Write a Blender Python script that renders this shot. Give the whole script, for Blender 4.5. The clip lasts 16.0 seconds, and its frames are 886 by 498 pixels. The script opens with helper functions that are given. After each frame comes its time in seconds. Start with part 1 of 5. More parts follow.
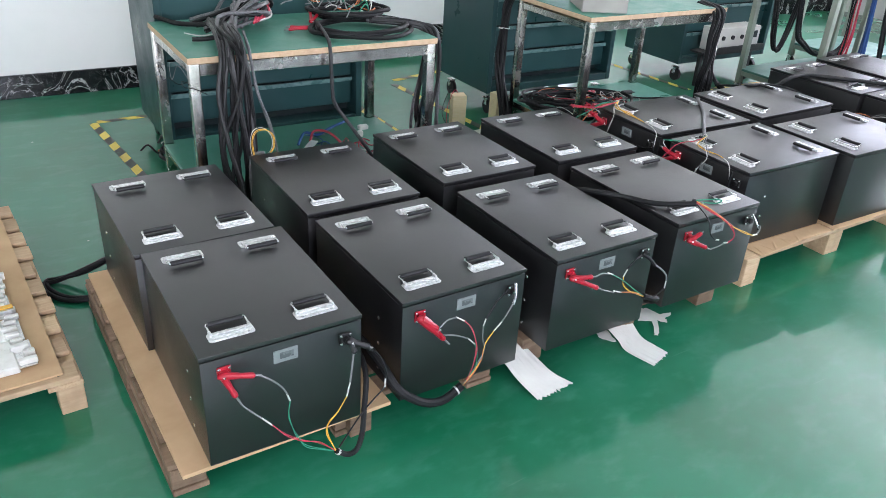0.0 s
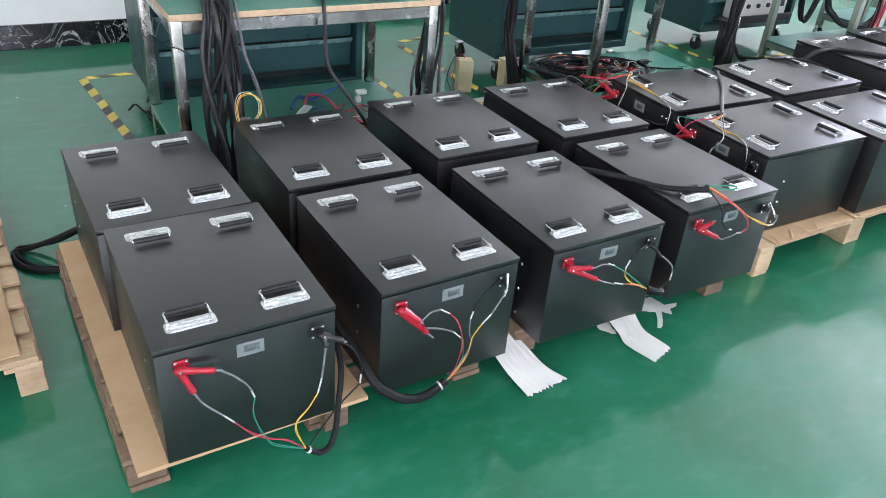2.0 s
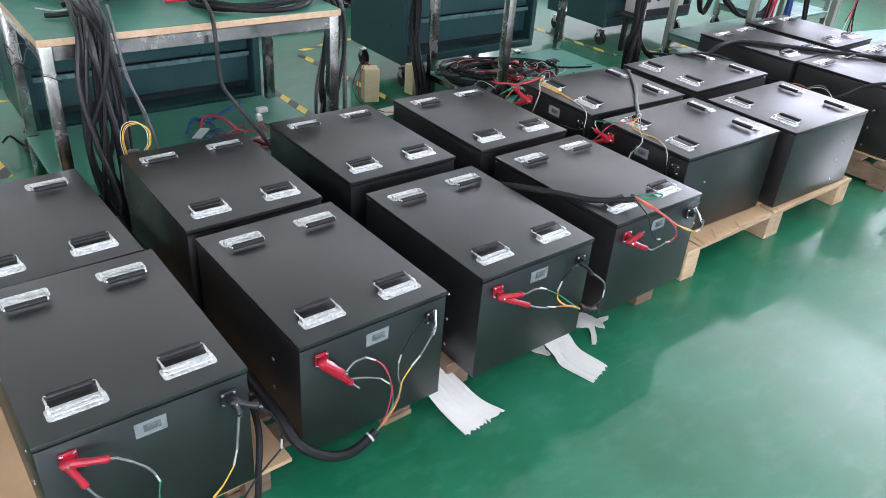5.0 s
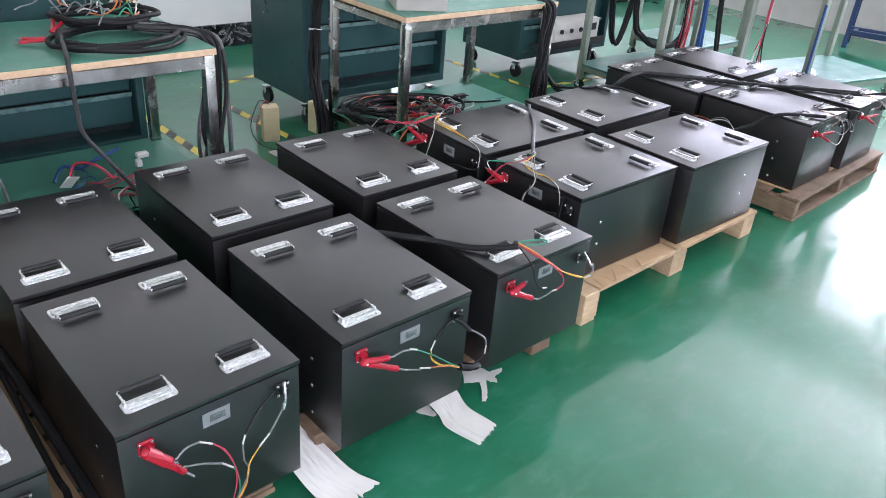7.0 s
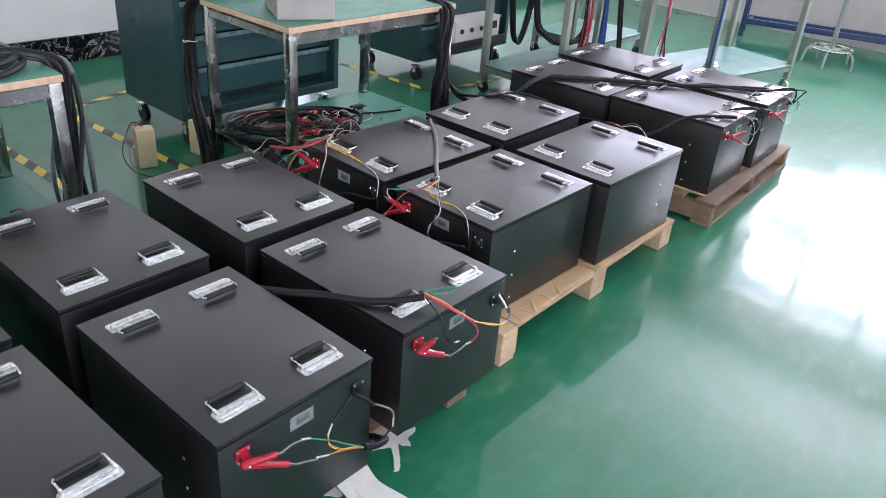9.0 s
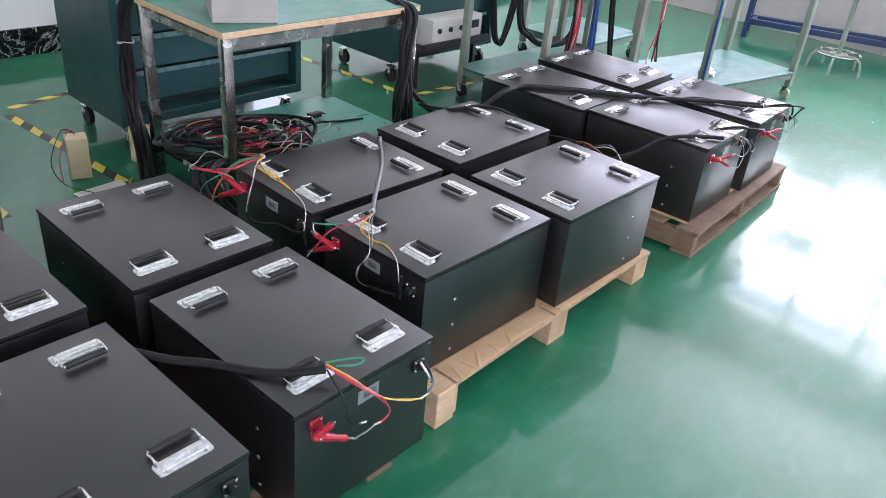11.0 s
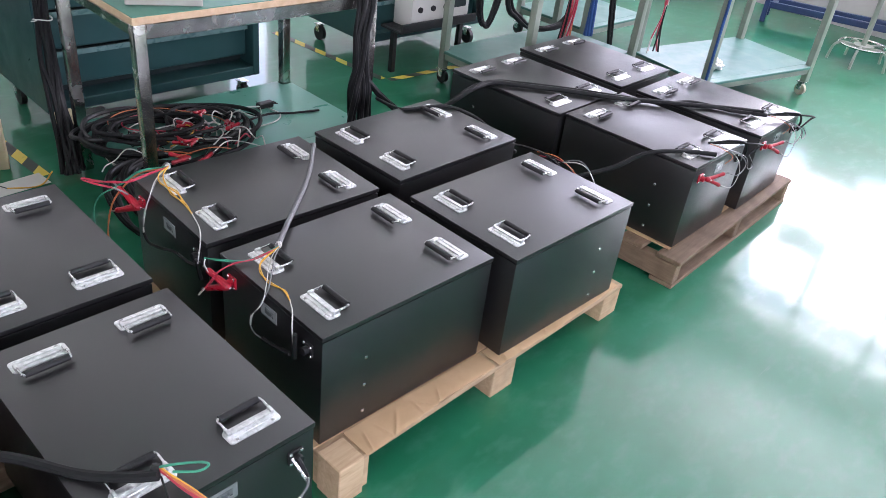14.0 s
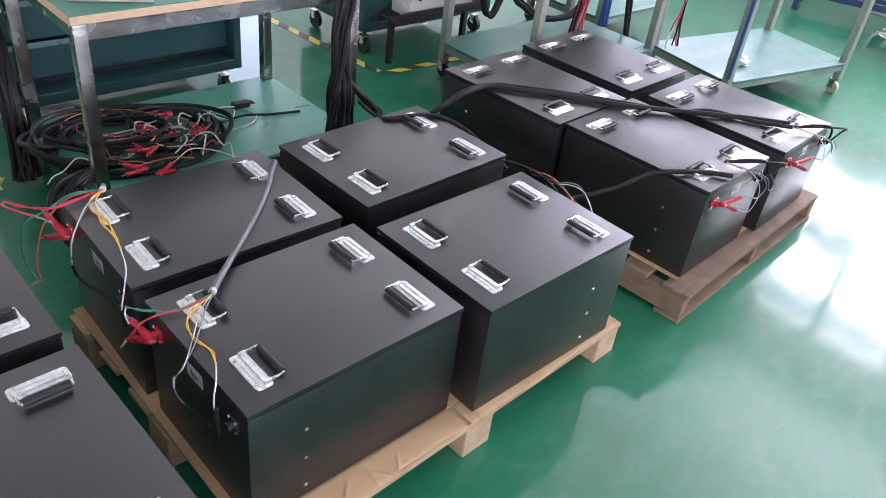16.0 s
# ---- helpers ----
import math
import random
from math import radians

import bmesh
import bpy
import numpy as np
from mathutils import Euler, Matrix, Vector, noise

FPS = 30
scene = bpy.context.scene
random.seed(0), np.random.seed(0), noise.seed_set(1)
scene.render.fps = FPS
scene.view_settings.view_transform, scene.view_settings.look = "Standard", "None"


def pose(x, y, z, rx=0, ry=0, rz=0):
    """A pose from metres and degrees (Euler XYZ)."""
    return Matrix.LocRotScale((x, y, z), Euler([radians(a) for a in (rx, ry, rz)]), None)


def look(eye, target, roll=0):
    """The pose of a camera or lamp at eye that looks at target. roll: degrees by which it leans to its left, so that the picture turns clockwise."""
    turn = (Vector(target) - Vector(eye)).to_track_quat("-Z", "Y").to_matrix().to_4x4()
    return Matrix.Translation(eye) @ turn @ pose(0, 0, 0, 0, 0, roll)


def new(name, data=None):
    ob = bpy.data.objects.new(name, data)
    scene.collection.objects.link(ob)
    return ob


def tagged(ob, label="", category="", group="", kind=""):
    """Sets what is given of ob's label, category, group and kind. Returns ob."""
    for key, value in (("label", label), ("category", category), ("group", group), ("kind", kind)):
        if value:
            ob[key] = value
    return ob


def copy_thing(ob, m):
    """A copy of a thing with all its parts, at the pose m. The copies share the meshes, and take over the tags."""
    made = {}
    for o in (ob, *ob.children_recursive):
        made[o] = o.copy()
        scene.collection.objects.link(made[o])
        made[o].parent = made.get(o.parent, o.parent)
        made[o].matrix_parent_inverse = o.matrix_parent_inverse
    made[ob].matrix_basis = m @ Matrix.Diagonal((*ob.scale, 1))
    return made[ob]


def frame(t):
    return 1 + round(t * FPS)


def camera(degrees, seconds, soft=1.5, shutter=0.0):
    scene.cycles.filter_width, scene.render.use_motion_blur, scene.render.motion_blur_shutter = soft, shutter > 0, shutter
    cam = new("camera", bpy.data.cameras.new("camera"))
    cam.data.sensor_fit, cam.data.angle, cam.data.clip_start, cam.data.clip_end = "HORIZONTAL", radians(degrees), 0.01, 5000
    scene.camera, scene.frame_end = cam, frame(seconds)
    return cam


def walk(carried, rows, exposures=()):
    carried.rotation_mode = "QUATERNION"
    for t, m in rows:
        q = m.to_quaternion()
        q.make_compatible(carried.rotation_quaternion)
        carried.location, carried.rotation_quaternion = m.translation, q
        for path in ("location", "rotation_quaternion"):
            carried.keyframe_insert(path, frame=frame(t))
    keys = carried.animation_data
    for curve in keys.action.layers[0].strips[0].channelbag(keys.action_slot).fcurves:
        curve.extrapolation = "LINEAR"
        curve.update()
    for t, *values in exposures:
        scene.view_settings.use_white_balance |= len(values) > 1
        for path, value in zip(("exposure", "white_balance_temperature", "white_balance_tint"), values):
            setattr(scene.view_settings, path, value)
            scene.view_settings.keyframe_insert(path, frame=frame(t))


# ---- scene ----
cam = camera(59.77, 16.0, soft=0.85)
PATH = [
    (0, (0.0547, 0.0242, 1.5453), (1.0045, 1.5116, 0.6042), 3.55),
    (0.5, (0.0935, 0.0582, 1.5413), (1.0283, 1.5433, 0.5819), 3.74),
    (1, (0.1333, 0.0898, 1.5344), (1.0551, 1.5682, 0.5523), 4.18),
    (1.5, (0.166, 0.1209, 1.5255), (1.0744, 1.5903, 0.5177), 4.61),
    (2, (0.2089, 0.1483, 1.5247), (1.1111, 1.6052, 0.4935), 4.98),
    (2.5, (0.2419, 0.1733, 1.5183), (1.1484, 1.6149, 0.4695), 5.12),
    (3, (0.2595, 0.2266, 1.5169), (1.1822, 1.6506, 0.4582), 5.11),
    (3.2, (0.2594, 0.2454, 1.5191), (1.1929, 1.6604, 0.4579), 5.01),
    (5.5, (0.3504, 0.3247, 1.5213), (1.4682, 1.6456, 0.5184), 4.76),
    (6, (0.4465, 0.3306, 1.5201), (1.5944, 1.6418, 0.5388), 5.01),
    (6.5, (0.5175, 0.3283, 1.5197), (1.6902, 1.6316, 0.5574), 4.96),
    (7, (0.5944, 0.3195, 1.5182), (1.7917, 1.6091, 0.5676), 4.75),
    (7.5, (0.6563, 0.3352, 1.5111), (1.8845, 1.6011, 0.5683), 4.49),
    (8, (0.727, 0.3868, 1.5095), (1.9855, 1.6175, 0.56), 4.1),
    (8.5, (0.8015, 0.4658, 1.52), (2.1134, 1.6319, 0.5613), 4.1),
    (9, (0.8505, 0.5275, 1.5242), (2.1974, 1.6557, 0.5687), 4.74),
    (9.5, (0.958, 0.5429, 1.5345), (2.3107, 1.6704, 0.5863), 5.82),
    (9.7, (1.0043, 0.5425, 1.5339), (2.3536, 1.6778, 0.5903), 6.04),
    (12, (1.3821, 0.7032, 1.5506), (2.6894, 1.8117, 0.52), 5.74),
    (12.5, (1.4385, 0.7368, 1.5572), (2.7455, 1.8304, 0.5104), 6.15),
    (13, (1.5502, 0.7367, 1.5658), (2.8476, 1.831, 0.5079), 6.8),
    (13.5, (1.6585, 0.7291, 1.5591), (2.9416, 1.8373, 0.4981), 7.27),
    (14, (1.7309, 0.7206, 1.5581), (2.9993, 1.8397, 0.4909), 7.44),
    (14.5, (1.8142, 0.7418, 1.5471), (3.0664, 1.866, 0.4661), 7.5),
    (15, (1.9194, 0.8053, 1.5529), (3.1577, 1.9284, 0.455), 7.5),
    (15.5, (1.9864, 0.8509, 1.5586), (3.2094, 1.9739, 0.4436), 7.67),
    (16, (2.0561, 0.86, 1.5642), (3.2627, 1.9884, 0.4369), 7.71),
]
walk(cam, [(t, look(eye, target, roll)) for t, eye, target, roll in PATH], [(0, 2.24, 6380, 25), (3, 2.28, 6380, 25), (6.5, 2.24, 6400, 29.5), (8.5, 2.16, 6400, 31), (9.5, 1.98, 6400, 32.5), (12, 2.16, 6430, 33), (16, 2.15, 6440, 33.5)])

# ---- light ----
world = bpy.data.worlds.new("sky")
scene.world = world
world.use_nodes = True
wn = world.node_tree.nodes
sky = wn.new("ShaderNodeTexSky")
sky.sky_type, sky.sun_disc = "NISHITA", False
sky.sun_elevation, sky.sun_rotation = radians(42), radians(100)
world.node_tree.links.new(sky.outputs[0], wn["Background"].inputs[0])
wn["Background"].inputs[1].default_value = 0.12

ROOM = (-4.0, 8.95, -4.2, 5.67, 3.6)  # x0, x1, y0, y1, height


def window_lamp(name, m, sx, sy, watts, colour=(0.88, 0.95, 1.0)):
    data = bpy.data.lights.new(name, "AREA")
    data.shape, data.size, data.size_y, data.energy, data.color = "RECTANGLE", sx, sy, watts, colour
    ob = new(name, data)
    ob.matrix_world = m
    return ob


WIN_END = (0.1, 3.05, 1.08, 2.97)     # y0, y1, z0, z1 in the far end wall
WIN_END2 = (3.4, 5.2)                # y0, y1 of a second end window, unseen, assumed to light the far lids
ADDED_SIDE_WIN = ((-3.2, 0.6), (1.6, 5.4), (6.0, 8.6))  # x ranges of unseen windows added in the side wall behind the camera
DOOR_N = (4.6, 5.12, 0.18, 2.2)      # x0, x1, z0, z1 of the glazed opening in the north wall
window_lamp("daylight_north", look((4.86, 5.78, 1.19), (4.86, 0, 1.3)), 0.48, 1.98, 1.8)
# End window lamps tilt upward so the ceiling throws more light on the lids.
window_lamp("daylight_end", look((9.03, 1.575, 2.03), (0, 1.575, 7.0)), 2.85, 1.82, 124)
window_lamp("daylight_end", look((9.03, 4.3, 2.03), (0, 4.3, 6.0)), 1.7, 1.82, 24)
# Fill lamps in the added side windows, tilted up to brighten the ceiling.
for (x0, x1), watts in zip(ADDED_SIDE_WIN, (112, 22, 3)):
    window_lamp("added_side_light", look(((x0 + x1) / 2, -4.28, 2.1), ((x0 + x1) / 2, 0.0, 5.2)), x1 - x0 - 0.1, 1.7, watts)


# ---- materials ----
def material(name, colour, rough=0.5, metal=0.0, spec=0.5):
    m = bpy.data.materials.new(name)
    m.use_nodes = True
    b = m.node_tree.nodes["Principled BSDF"]
    b.inputs["Base Color"].default_value = (*colour, 1)
    b.inputs["Roughness"].default_value = rough
    b.inputs["Metallic"].default_value = metal
    b.inputs["Specular IOR Level"].default_value = spec
    return m, m.node_tree, b


def coords(nt, scale=(1, 1, 1), generated=False):
    tc, mp = nt.nodes.new("ShaderNodeTexCoord"), nt.nodes.new("ShaderNodeMapping")
    nt.links.new(tc.outputs["Object"], mp.inputs[0])
    mp.inputs["Scale"].default_value = scale
    return mp.outputs[0]


def noise_tex(nt, vec, scale, detail=4, rough=0.55, distortion=0.0):
    n = nt.nodes.new("ShaderNodeTexNoise")
    nt.links.new(vec, n.inputs["Vector"])
    n.inputs["Scale"].default_value, n.inputs["Detail"].default_value = scale, detail
    n.inputs["Roughness"].default_value, n.inputs["Distortion"].default_value = rough, distortion
    return n.outputs["Fac"]


def ramp(nt, fac, stops):
    r = nt.nodes.new("ShaderNodeValToRGB")
    nt.links.new(fac, r.inputs[0])
    els = r.color_ramp.elements
    while len(els) < len(stops):
        els.new(0.5)
    for e, (p, c) in zip(els, stops):
        e.position, e.color = p, (*c, 1) if len(c) == 3 else c
    return r.outputs[0]


def grey(*stops):
    return [(p, (v, v, v)) for p, v in stops]


def mixed(nt, fac, a, b, mode="MIX"):
    n = nt.nodes.new("ShaderNodeMix")
    n.data_type, n.blend_type = "RGBA", mode
    for socket, value in ((n.inputs[0], fac), (n.inputs[6], a), (n.inputs[7], b)):
        if isinstance(value, (int, float)):
            socket.default_value = value
        elif isinstance(value, tuple):
            socket.default_value = (*value, 1)
        else:
            nt.links.new(value, socket)
    return n.outputs[2]


def bump(nt, b, height, strength, distance=0.002):
    n = nt.nodes.new("ShaderNodeBump")
    n.inputs["Strength"].default_value, n.inputs["Distance"].default_value = strength, distance
    nt.links.new(height, n.inputs["Height"])
    nt.links.new(n.outputs[0], b.inputs["Normal"])


def make_floor():
    m, nt, b = material("green_epoxy", (0.012, 0.17, 0.085), 0.4, 0, 0.12)
    v = coords(nt)
    big = noise_tex(nt, v, 0.8, 5, 0.6, 0.5)
    cloud = noise_tex(nt, v, 2.2, 4, 0.55, 0.15)
    smear = noise_tex(nt, coords(nt, (1.0, 1.9, 1)), 7.0, 5, 0.6, 0.15)
    c1 = ramp(nt, big, [(0.3, (0.002, 0.116, 0.052)), (0.7, (0.004, 0.166, 0.081))])
    c2 = mixed(nt, ramp(nt, cloud, grey((0.36, 0), (0.70, 0.55))), c1, (0.022, 0.205, 0.122))
    c2 = mixed(nt, ramp(nt, smear, grey((0.50, 0), (0.76, 0.28))), c2, (0.085, 0.26, 0.19))
    # thin pale scratches, long and sparse
    for turn, seed in ((0.5, 3.0), (2.0, 11.0)):
        mp = nt.nodes.new("ShaderNodeMapping")
        nt.links.new(coords(nt), mp.inputs[0])
        mp.inputs["Rotation"].default_value, mp.inputs["Location"].default_value = (0, 0, turn), (seed, seed, 0)
        mp.inputs["Scale"].default_value = (1.1, 26, 1)
        line = noise_tex(nt, mp.outputs[0], 1.3, 2, 0.5, 0.4)
        c2 = mixed(nt, ramp(nt, line, grey((0.76, 0), (0.775, 0.09))), c2, (0.22, 0.42, 0.33))
    spot = nt.nodes.new("ShaderNodeTexVoronoi")
    nt.links.new(v, spot.inputs["Vector"])
    spot.inputs["Scale"].default_value = 3.5
    fleck = ramp(nt, spot.outputs["Distance"], grey((0.0, 1), (0.017, 0.9), (0.024, 0)))
    c3 = mixed(nt, fleck, c2, (0.4, 0.55, 0.48))
    nt.links.new(c3, b.inputs["Base Color"])
    nt.links.new(ramp(nt, cloud, grey((0.3, 0.36), (0.75, 0.48))), b.inputs["Roughness"])
    nt.links.new(ramp(nt, cloud, grey((0.34, 1.0), (0.68, 0.82))), b.inputs["Coat Weight"])
    nt.links.new(ramp(nt, smear, grey((0.3, 0.04), (0.75, 0.125))), b.inputs["Coat Roughness"])
    bump(nt, b, noise_tex(nt, v, 1.6, 1), 0.05, 0.004)
    return m


def make_powder():
    m, nt, b = material("black_powder_coat", (0.009, 0.009, 0.0094), 0.36, 0, 1.0)
    v = coords(nt)
    fine, big = noise_tex(nt, v, 900, 2), noise_tex(nt, v, 6, 5, 0.6, 0.5)
    speck = nt.nodes.new("ShaderNodeTexVoronoi")
    nt.links.new(v, speck.inputs["Vector"])
    speck.inputs["Scale"].default_value = 26
    dust = ramp(nt, speck.outputs["Distance"], grey((0.0, 0.5), (0.03, 0.35), (0.045, 0)))
    base = ramp(nt, big, [(0.3, (0.0058, 0.0058, 0.0062)), (0.75, (0.0098, 0.0097, 0.0102))])
    nt.links.new(mixed(nt, dust, base, (0.11, 0.11, 0.11)), b.inputs["Base Color"])
    nt.links.new(ramp(nt, big, grey((0.3, 0.31), (0.75, 0.41))), b.inputs["Roughness"])
    bump(nt, b, fine, 0.35, 0.0006)
    return m


def make_wood(name, a, c, scale=1.0):
    m, nt, b = material(name, a, 0.72, 0, 0.3)
    v = coords(nt, (3 * scale, 30 * scale, 30 * scale))
    oi = nt.nodes.new("ShaderNodeObjectInfo")
    add = nt.nodes.new("ShaderNodeVectorMath")
    nt.links.new(v, add.inputs[0])
    nt.links.new(oi.outputs["Random"], add.inputs[1])
    g = noise_tex(nt, add.outputs[0], 1.6, 6, 0.65, 1.5)
    st = noise_tex(nt, coords(nt), 9, 4)
    col = ramp(nt, g, [(0.25, a), (0.75, c)])
    dark = mixed(nt, ramp(nt, st, grey((0.5, 0), (0.75, 0.5))), col, tuple(x * 0.5 for x in a))
    tint = ramp(nt, oi.outputs["Random"], grey((0, 0.75), (1, 1.1)))
    nt.links.new(mixed(nt, 1.0, dark, tint, "MULTIPLY"), b.inputs["Base Color"])
    bump(nt, b, g, 0.4, 0.002)
    return m


def make_mottled(name, a, c, rough=0.5, scale=12, metal=0.0, bumps=0.1, fine=300, spec=0.5, rvar=0.12):
    m, nt, b = material(name, a, rough, metal, spec)
    v = coords(nt)
    g = noise_tex(nt, v, scale, 5, 0.6, 0.4)
    nt.links.new(ramp(nt, g, [(0.3, a), (0.7, c)]), b.inputs["Base Color"])
    nt.links.new(ramp(nt, g, grey((0.3, max(0.02, rough - rvar)), (0.7, rough + rvar))), b.inputs["Roughness"])
    if bumps:
        bump(nt, b, noise_tex(nt, v, fine, 3), bumps, 0.001)
    return m


def make_marble():
    m, nt, b = material("black_marble", (0.01, 0.01, 0.012), 0.16, 0, 0.35)
    v = coords(nt)
    w = noise_tex(nt, v, 3.2, 6, 0.62, 2.2)
    vein = ramp(nt, w, grey((0.486, 0), (0.5, 0.8), (0.514, 0)))
    w2 = noise_tex(nt, v, 8, 5, 0.6, 2.5)
    vein2 = ramp(nt, w2, grey((0.494, 0), (0.5, 0.3), (0.506, 0)))
    c = mixed(nt, vein, (0.007, 0.008, 0.009), (0.5, 0.5, 0.48))
    nt.links.new(mixed(nt, vein2, c, (0.3, 0.3, 0.3)), b.inputs["Base Color"])
    return m


def make_tape():
    m, nt, b = material("hazard_tape", (0.6, 0.5, 0.05), 0.4)
    v = nt.nodes.new("ShaderNodeSeparateXYZ")
    nt.links.new(coords(nt), v.inputs[0])
    a = nt.nodes.new("ShaderNodeMath")
    a.operation = "ADD"
    nt.links.new(v.outputs[0], a.inputs[0]), nt.links.new(v.outputs[1], a.inputs[1])
    s = nt.nodes.new("ShaderNodeMath")
    s.operation, s.inputs[1].default_value = "MULTIPLY", 1 / 0.185
    nt.links.new(a.outputs[0], s.inputs[0])
    fr = nt.nodes.new("ShaderNodeMath")
    fr.operation = "FRACT"
    nt.links.new(s.outputs[0], fr.inputs[0])
    r = ramp(nt, fr.outputs[0], [(0, (0.02, 0.03, 0.02)), (0.5, (0.70, 0.55, 0.07))])
    nt.nodes[-1].color_ramp.interpolation = "CONSTANT"
    wear = ramp(nt, noise_tex(nt, coords(nt), 25, 5), grey((0.6, 0), (0.75, 0.5)))
    nt.links.new(mixed(nt, wear, r, (0.05, 0.2, 0.1)), b.inputs["Base Color"])
    return m


def make_chrome(name="bright_steel", lo=0.16, hi=0.34, bumps=0.15, tone=(0.50, 0.80), fine=110):
    m, nt, b = material(name, (0.78, 0.78, 0.78), 0.2, 1.0)
    v = coords(nt)
    g = noise_tex(nt, v, 60, 4, 0.6, 1.0)
    nt.links.new(ramp(nt, g, grey((0.3, lo), (0.7, hi))), b.inputs["Roughness"])
    nt.links.new(ramp(nt, g, grey((0.3, tone[0]), (0.7, tone[1]))), b.inputs["Base Color"])
    bump(nt, b, noise_tex(nt, v, fine, 3), bumps, 0.003)
    return m


FLOOR = make_floor()
POWDER = make_powder()
CHROME = make_chrome()
PLATE = make_chrome("zinc_plate", 0.30, 0.5, 0.7, (0.58, 0.94), 210)
PINE = make_wood("pallet_pine", (0.42, 0.275, 0.16), (0.60, 0.44, 0.28))
OLDPINE = make_wood("weathered_pallet_wood", (0.16, 0.105, 0.066), (0.29, 0.195, 0.13))
PALEPINE = make_wood("pale_pine", (0.74, 0.60, 0.34), (0.86, 0.74, 0.50))
CARD = make_mottled("cardboard", (0.47, 0.305, 0.168), (0.56, 0.375, 0.22), 0.8, 7, bumps=0.15, fine=90, spec=0.2, rvar=0.05)
CHIP = make_mottled("chipboard_edge", (0.50, 0.34, 0.21), (0.62, 0.45, 0.30), 0.7, 40, bumps=0.3, fine=200, spec=0.3)
MAT = make_mottled("green_rubber_mat", (0.042, 0.19, 0.135), (0.058, 0.235, 0.168), 0.42, 8, bumps=0.1, fine=400)
PALEMAT = make_mottled("pale_green_mat", (0.07, 0.265, 0.20), (0.088, 0.31, 0.235), 0.36, 6, bumps=0.08, fine=400)
FARMAT = make_mottled("grey_green_mat", (0.046, 0.165, 0.135), (0.06, 0.195, 0.16), 0.42, 6, bumps=0.08, fine=400)
STEEL = make_mottled("worn_square_steel", (0.40, 0.39, 0.36), (0.80, 0.78, 0.74), 0.24, 11, 1.0, 0.12, 60, rvar=0.08)
CABGREEN = make_mottled("dark_green_cabinet_paint", (0.012, 0.050, 0.052), (0.016, 0.060, 0.061), 0.38, 5, bumps=0.12, fine=700)
# Cabinet green lightened to paint the highlight line along each drawer edge.
PULL = make_mottled("highlit_green_edge", (0.07, 0.15, 0.15), (0.135, 0.225, 0.22), 0.3, 22, bumps=0.05)
# Same green made lighter, for the floor light that drawer fronts catch.
DRAWER = make_mottled("lit_drawer_green", (0.015, 0.060, 0.061), (0.020, 0.072, 0.073), 0.36, 5, bumps=0.12, fine=700)
# Cabinet green darkened to paint the shade inside; nails and label share it.
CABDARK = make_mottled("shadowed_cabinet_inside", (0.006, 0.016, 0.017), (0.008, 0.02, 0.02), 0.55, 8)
WALLWHITE = make_mottled("white_wall_paint", (0.74, 0.75, 0.72), (0.79, 0.79, 0.76), 0.75, 3, bumps=0.15, fine=160, spec=0.3)
GREYWALL = make_mottled("grey_beige_wall_paint", (0.40, 0.38, 0.36), (0.46, 0.44, 0.42), 0.6, 4, bumps=0.15, fine=120, spec=0.3)
CEIL = make_mottled("white_ceiling_paint", (0.82, 0.82, 0.80), (0.86, 0.86, 0.84), 0.8, 2, bumps=0.05)
MARBLE = make_marble()
TAPE = make_tape()
RED = make_mottled("red_plastic", (0.33, 0.006, 0.018), (0.43, 0.012, 0.028), 0.35, 30)
BLACKRUB = make_mottled("black_rubber", (0.008, 0.008, 0.009), (0.014, 0.014, 0.015), 0.5, 40, bumps=0.25, fine=500)
BLACKPVC = make_mottled("black_cable_sheath", (0.007, 0.0075, 0.008), (0.012, 0.0125, 0.013), 0.58, 25, bumps=0.1, spec=0.25)
GREYPVC = make_mottled("grey_braided_sleeve", (0.055, 0.055, 0.058), (0.15, 0.15, 0.155), 0.45, 150, bumps=0.5, fine=600)
CARTON = make_mottled("grey_carton_board", (0.34, 0.325, 0.29), (0.41, 0.395, 0.36), 0.75, 6, bumps=0.1, spec=0.25)
DARKPVC = make_mottled("dusty_black_sheath", (0.011, 0.0115, 0.012), (0.024, 0.0245, 0.025), 0.52, 18, bumps=0.1)
WIREWHITE = make_mottled("white_wire", (0.46, 0.455, 0.43), (0.56, 0.55, 0.52), 0.45, 30, bumps=0)
WIREYEL = make_mottled("yellow_wire", (0.70, 0.36, 0.03), (0.75, 0.42, 0.05), 0.4, 30, bumps=0)
WIREORG = make_mottled("orange_wire", (0.50, 0.13, 0.045), (0.56, 0.17, 0.06), 0.4, 30, bumps=0)
WIRERED = make_mottled("red_wire", (0.42, 0.02, 0.045), (0.50, 0.045, 0.08), 0.4, 30, bumps=0)
WIREGRN = make_mottled("green_wire", (0.01, 0.20, 0.12), (0.02, 0.26, 0.16), 0.4, 30, bumps=0)
WIREGREY = make_mottled("grey_wire", (0.10, 0.11, 0.11), (0.2, 0.2, 0.2), 0.4, 30, bumps=0)
PAPER = make_mottled("white_foam_paper", (0.60, 0.585, 0.54), (0.70, 0.69, 0.645), 0.85, 5, bumps=0.3, fine=120, spec=0.2)
LCDFRAME = make_mottled("grey_clear_film", (0.16, 0.18, 0.18), (0.20, 0.22, 0.22), 0.3, 30, bumps=0)
LCD = make_mottled("dark_display", (0.085, 0.098, 0.10), (0.12, 0.135, 0.135), 0.25, 30, bumps=0)
BLUE = make_mottled("blue_rack_paint", (0.012, 0.032, 0.09), (0.016, 0.042, 0.12), 0.4, 6)
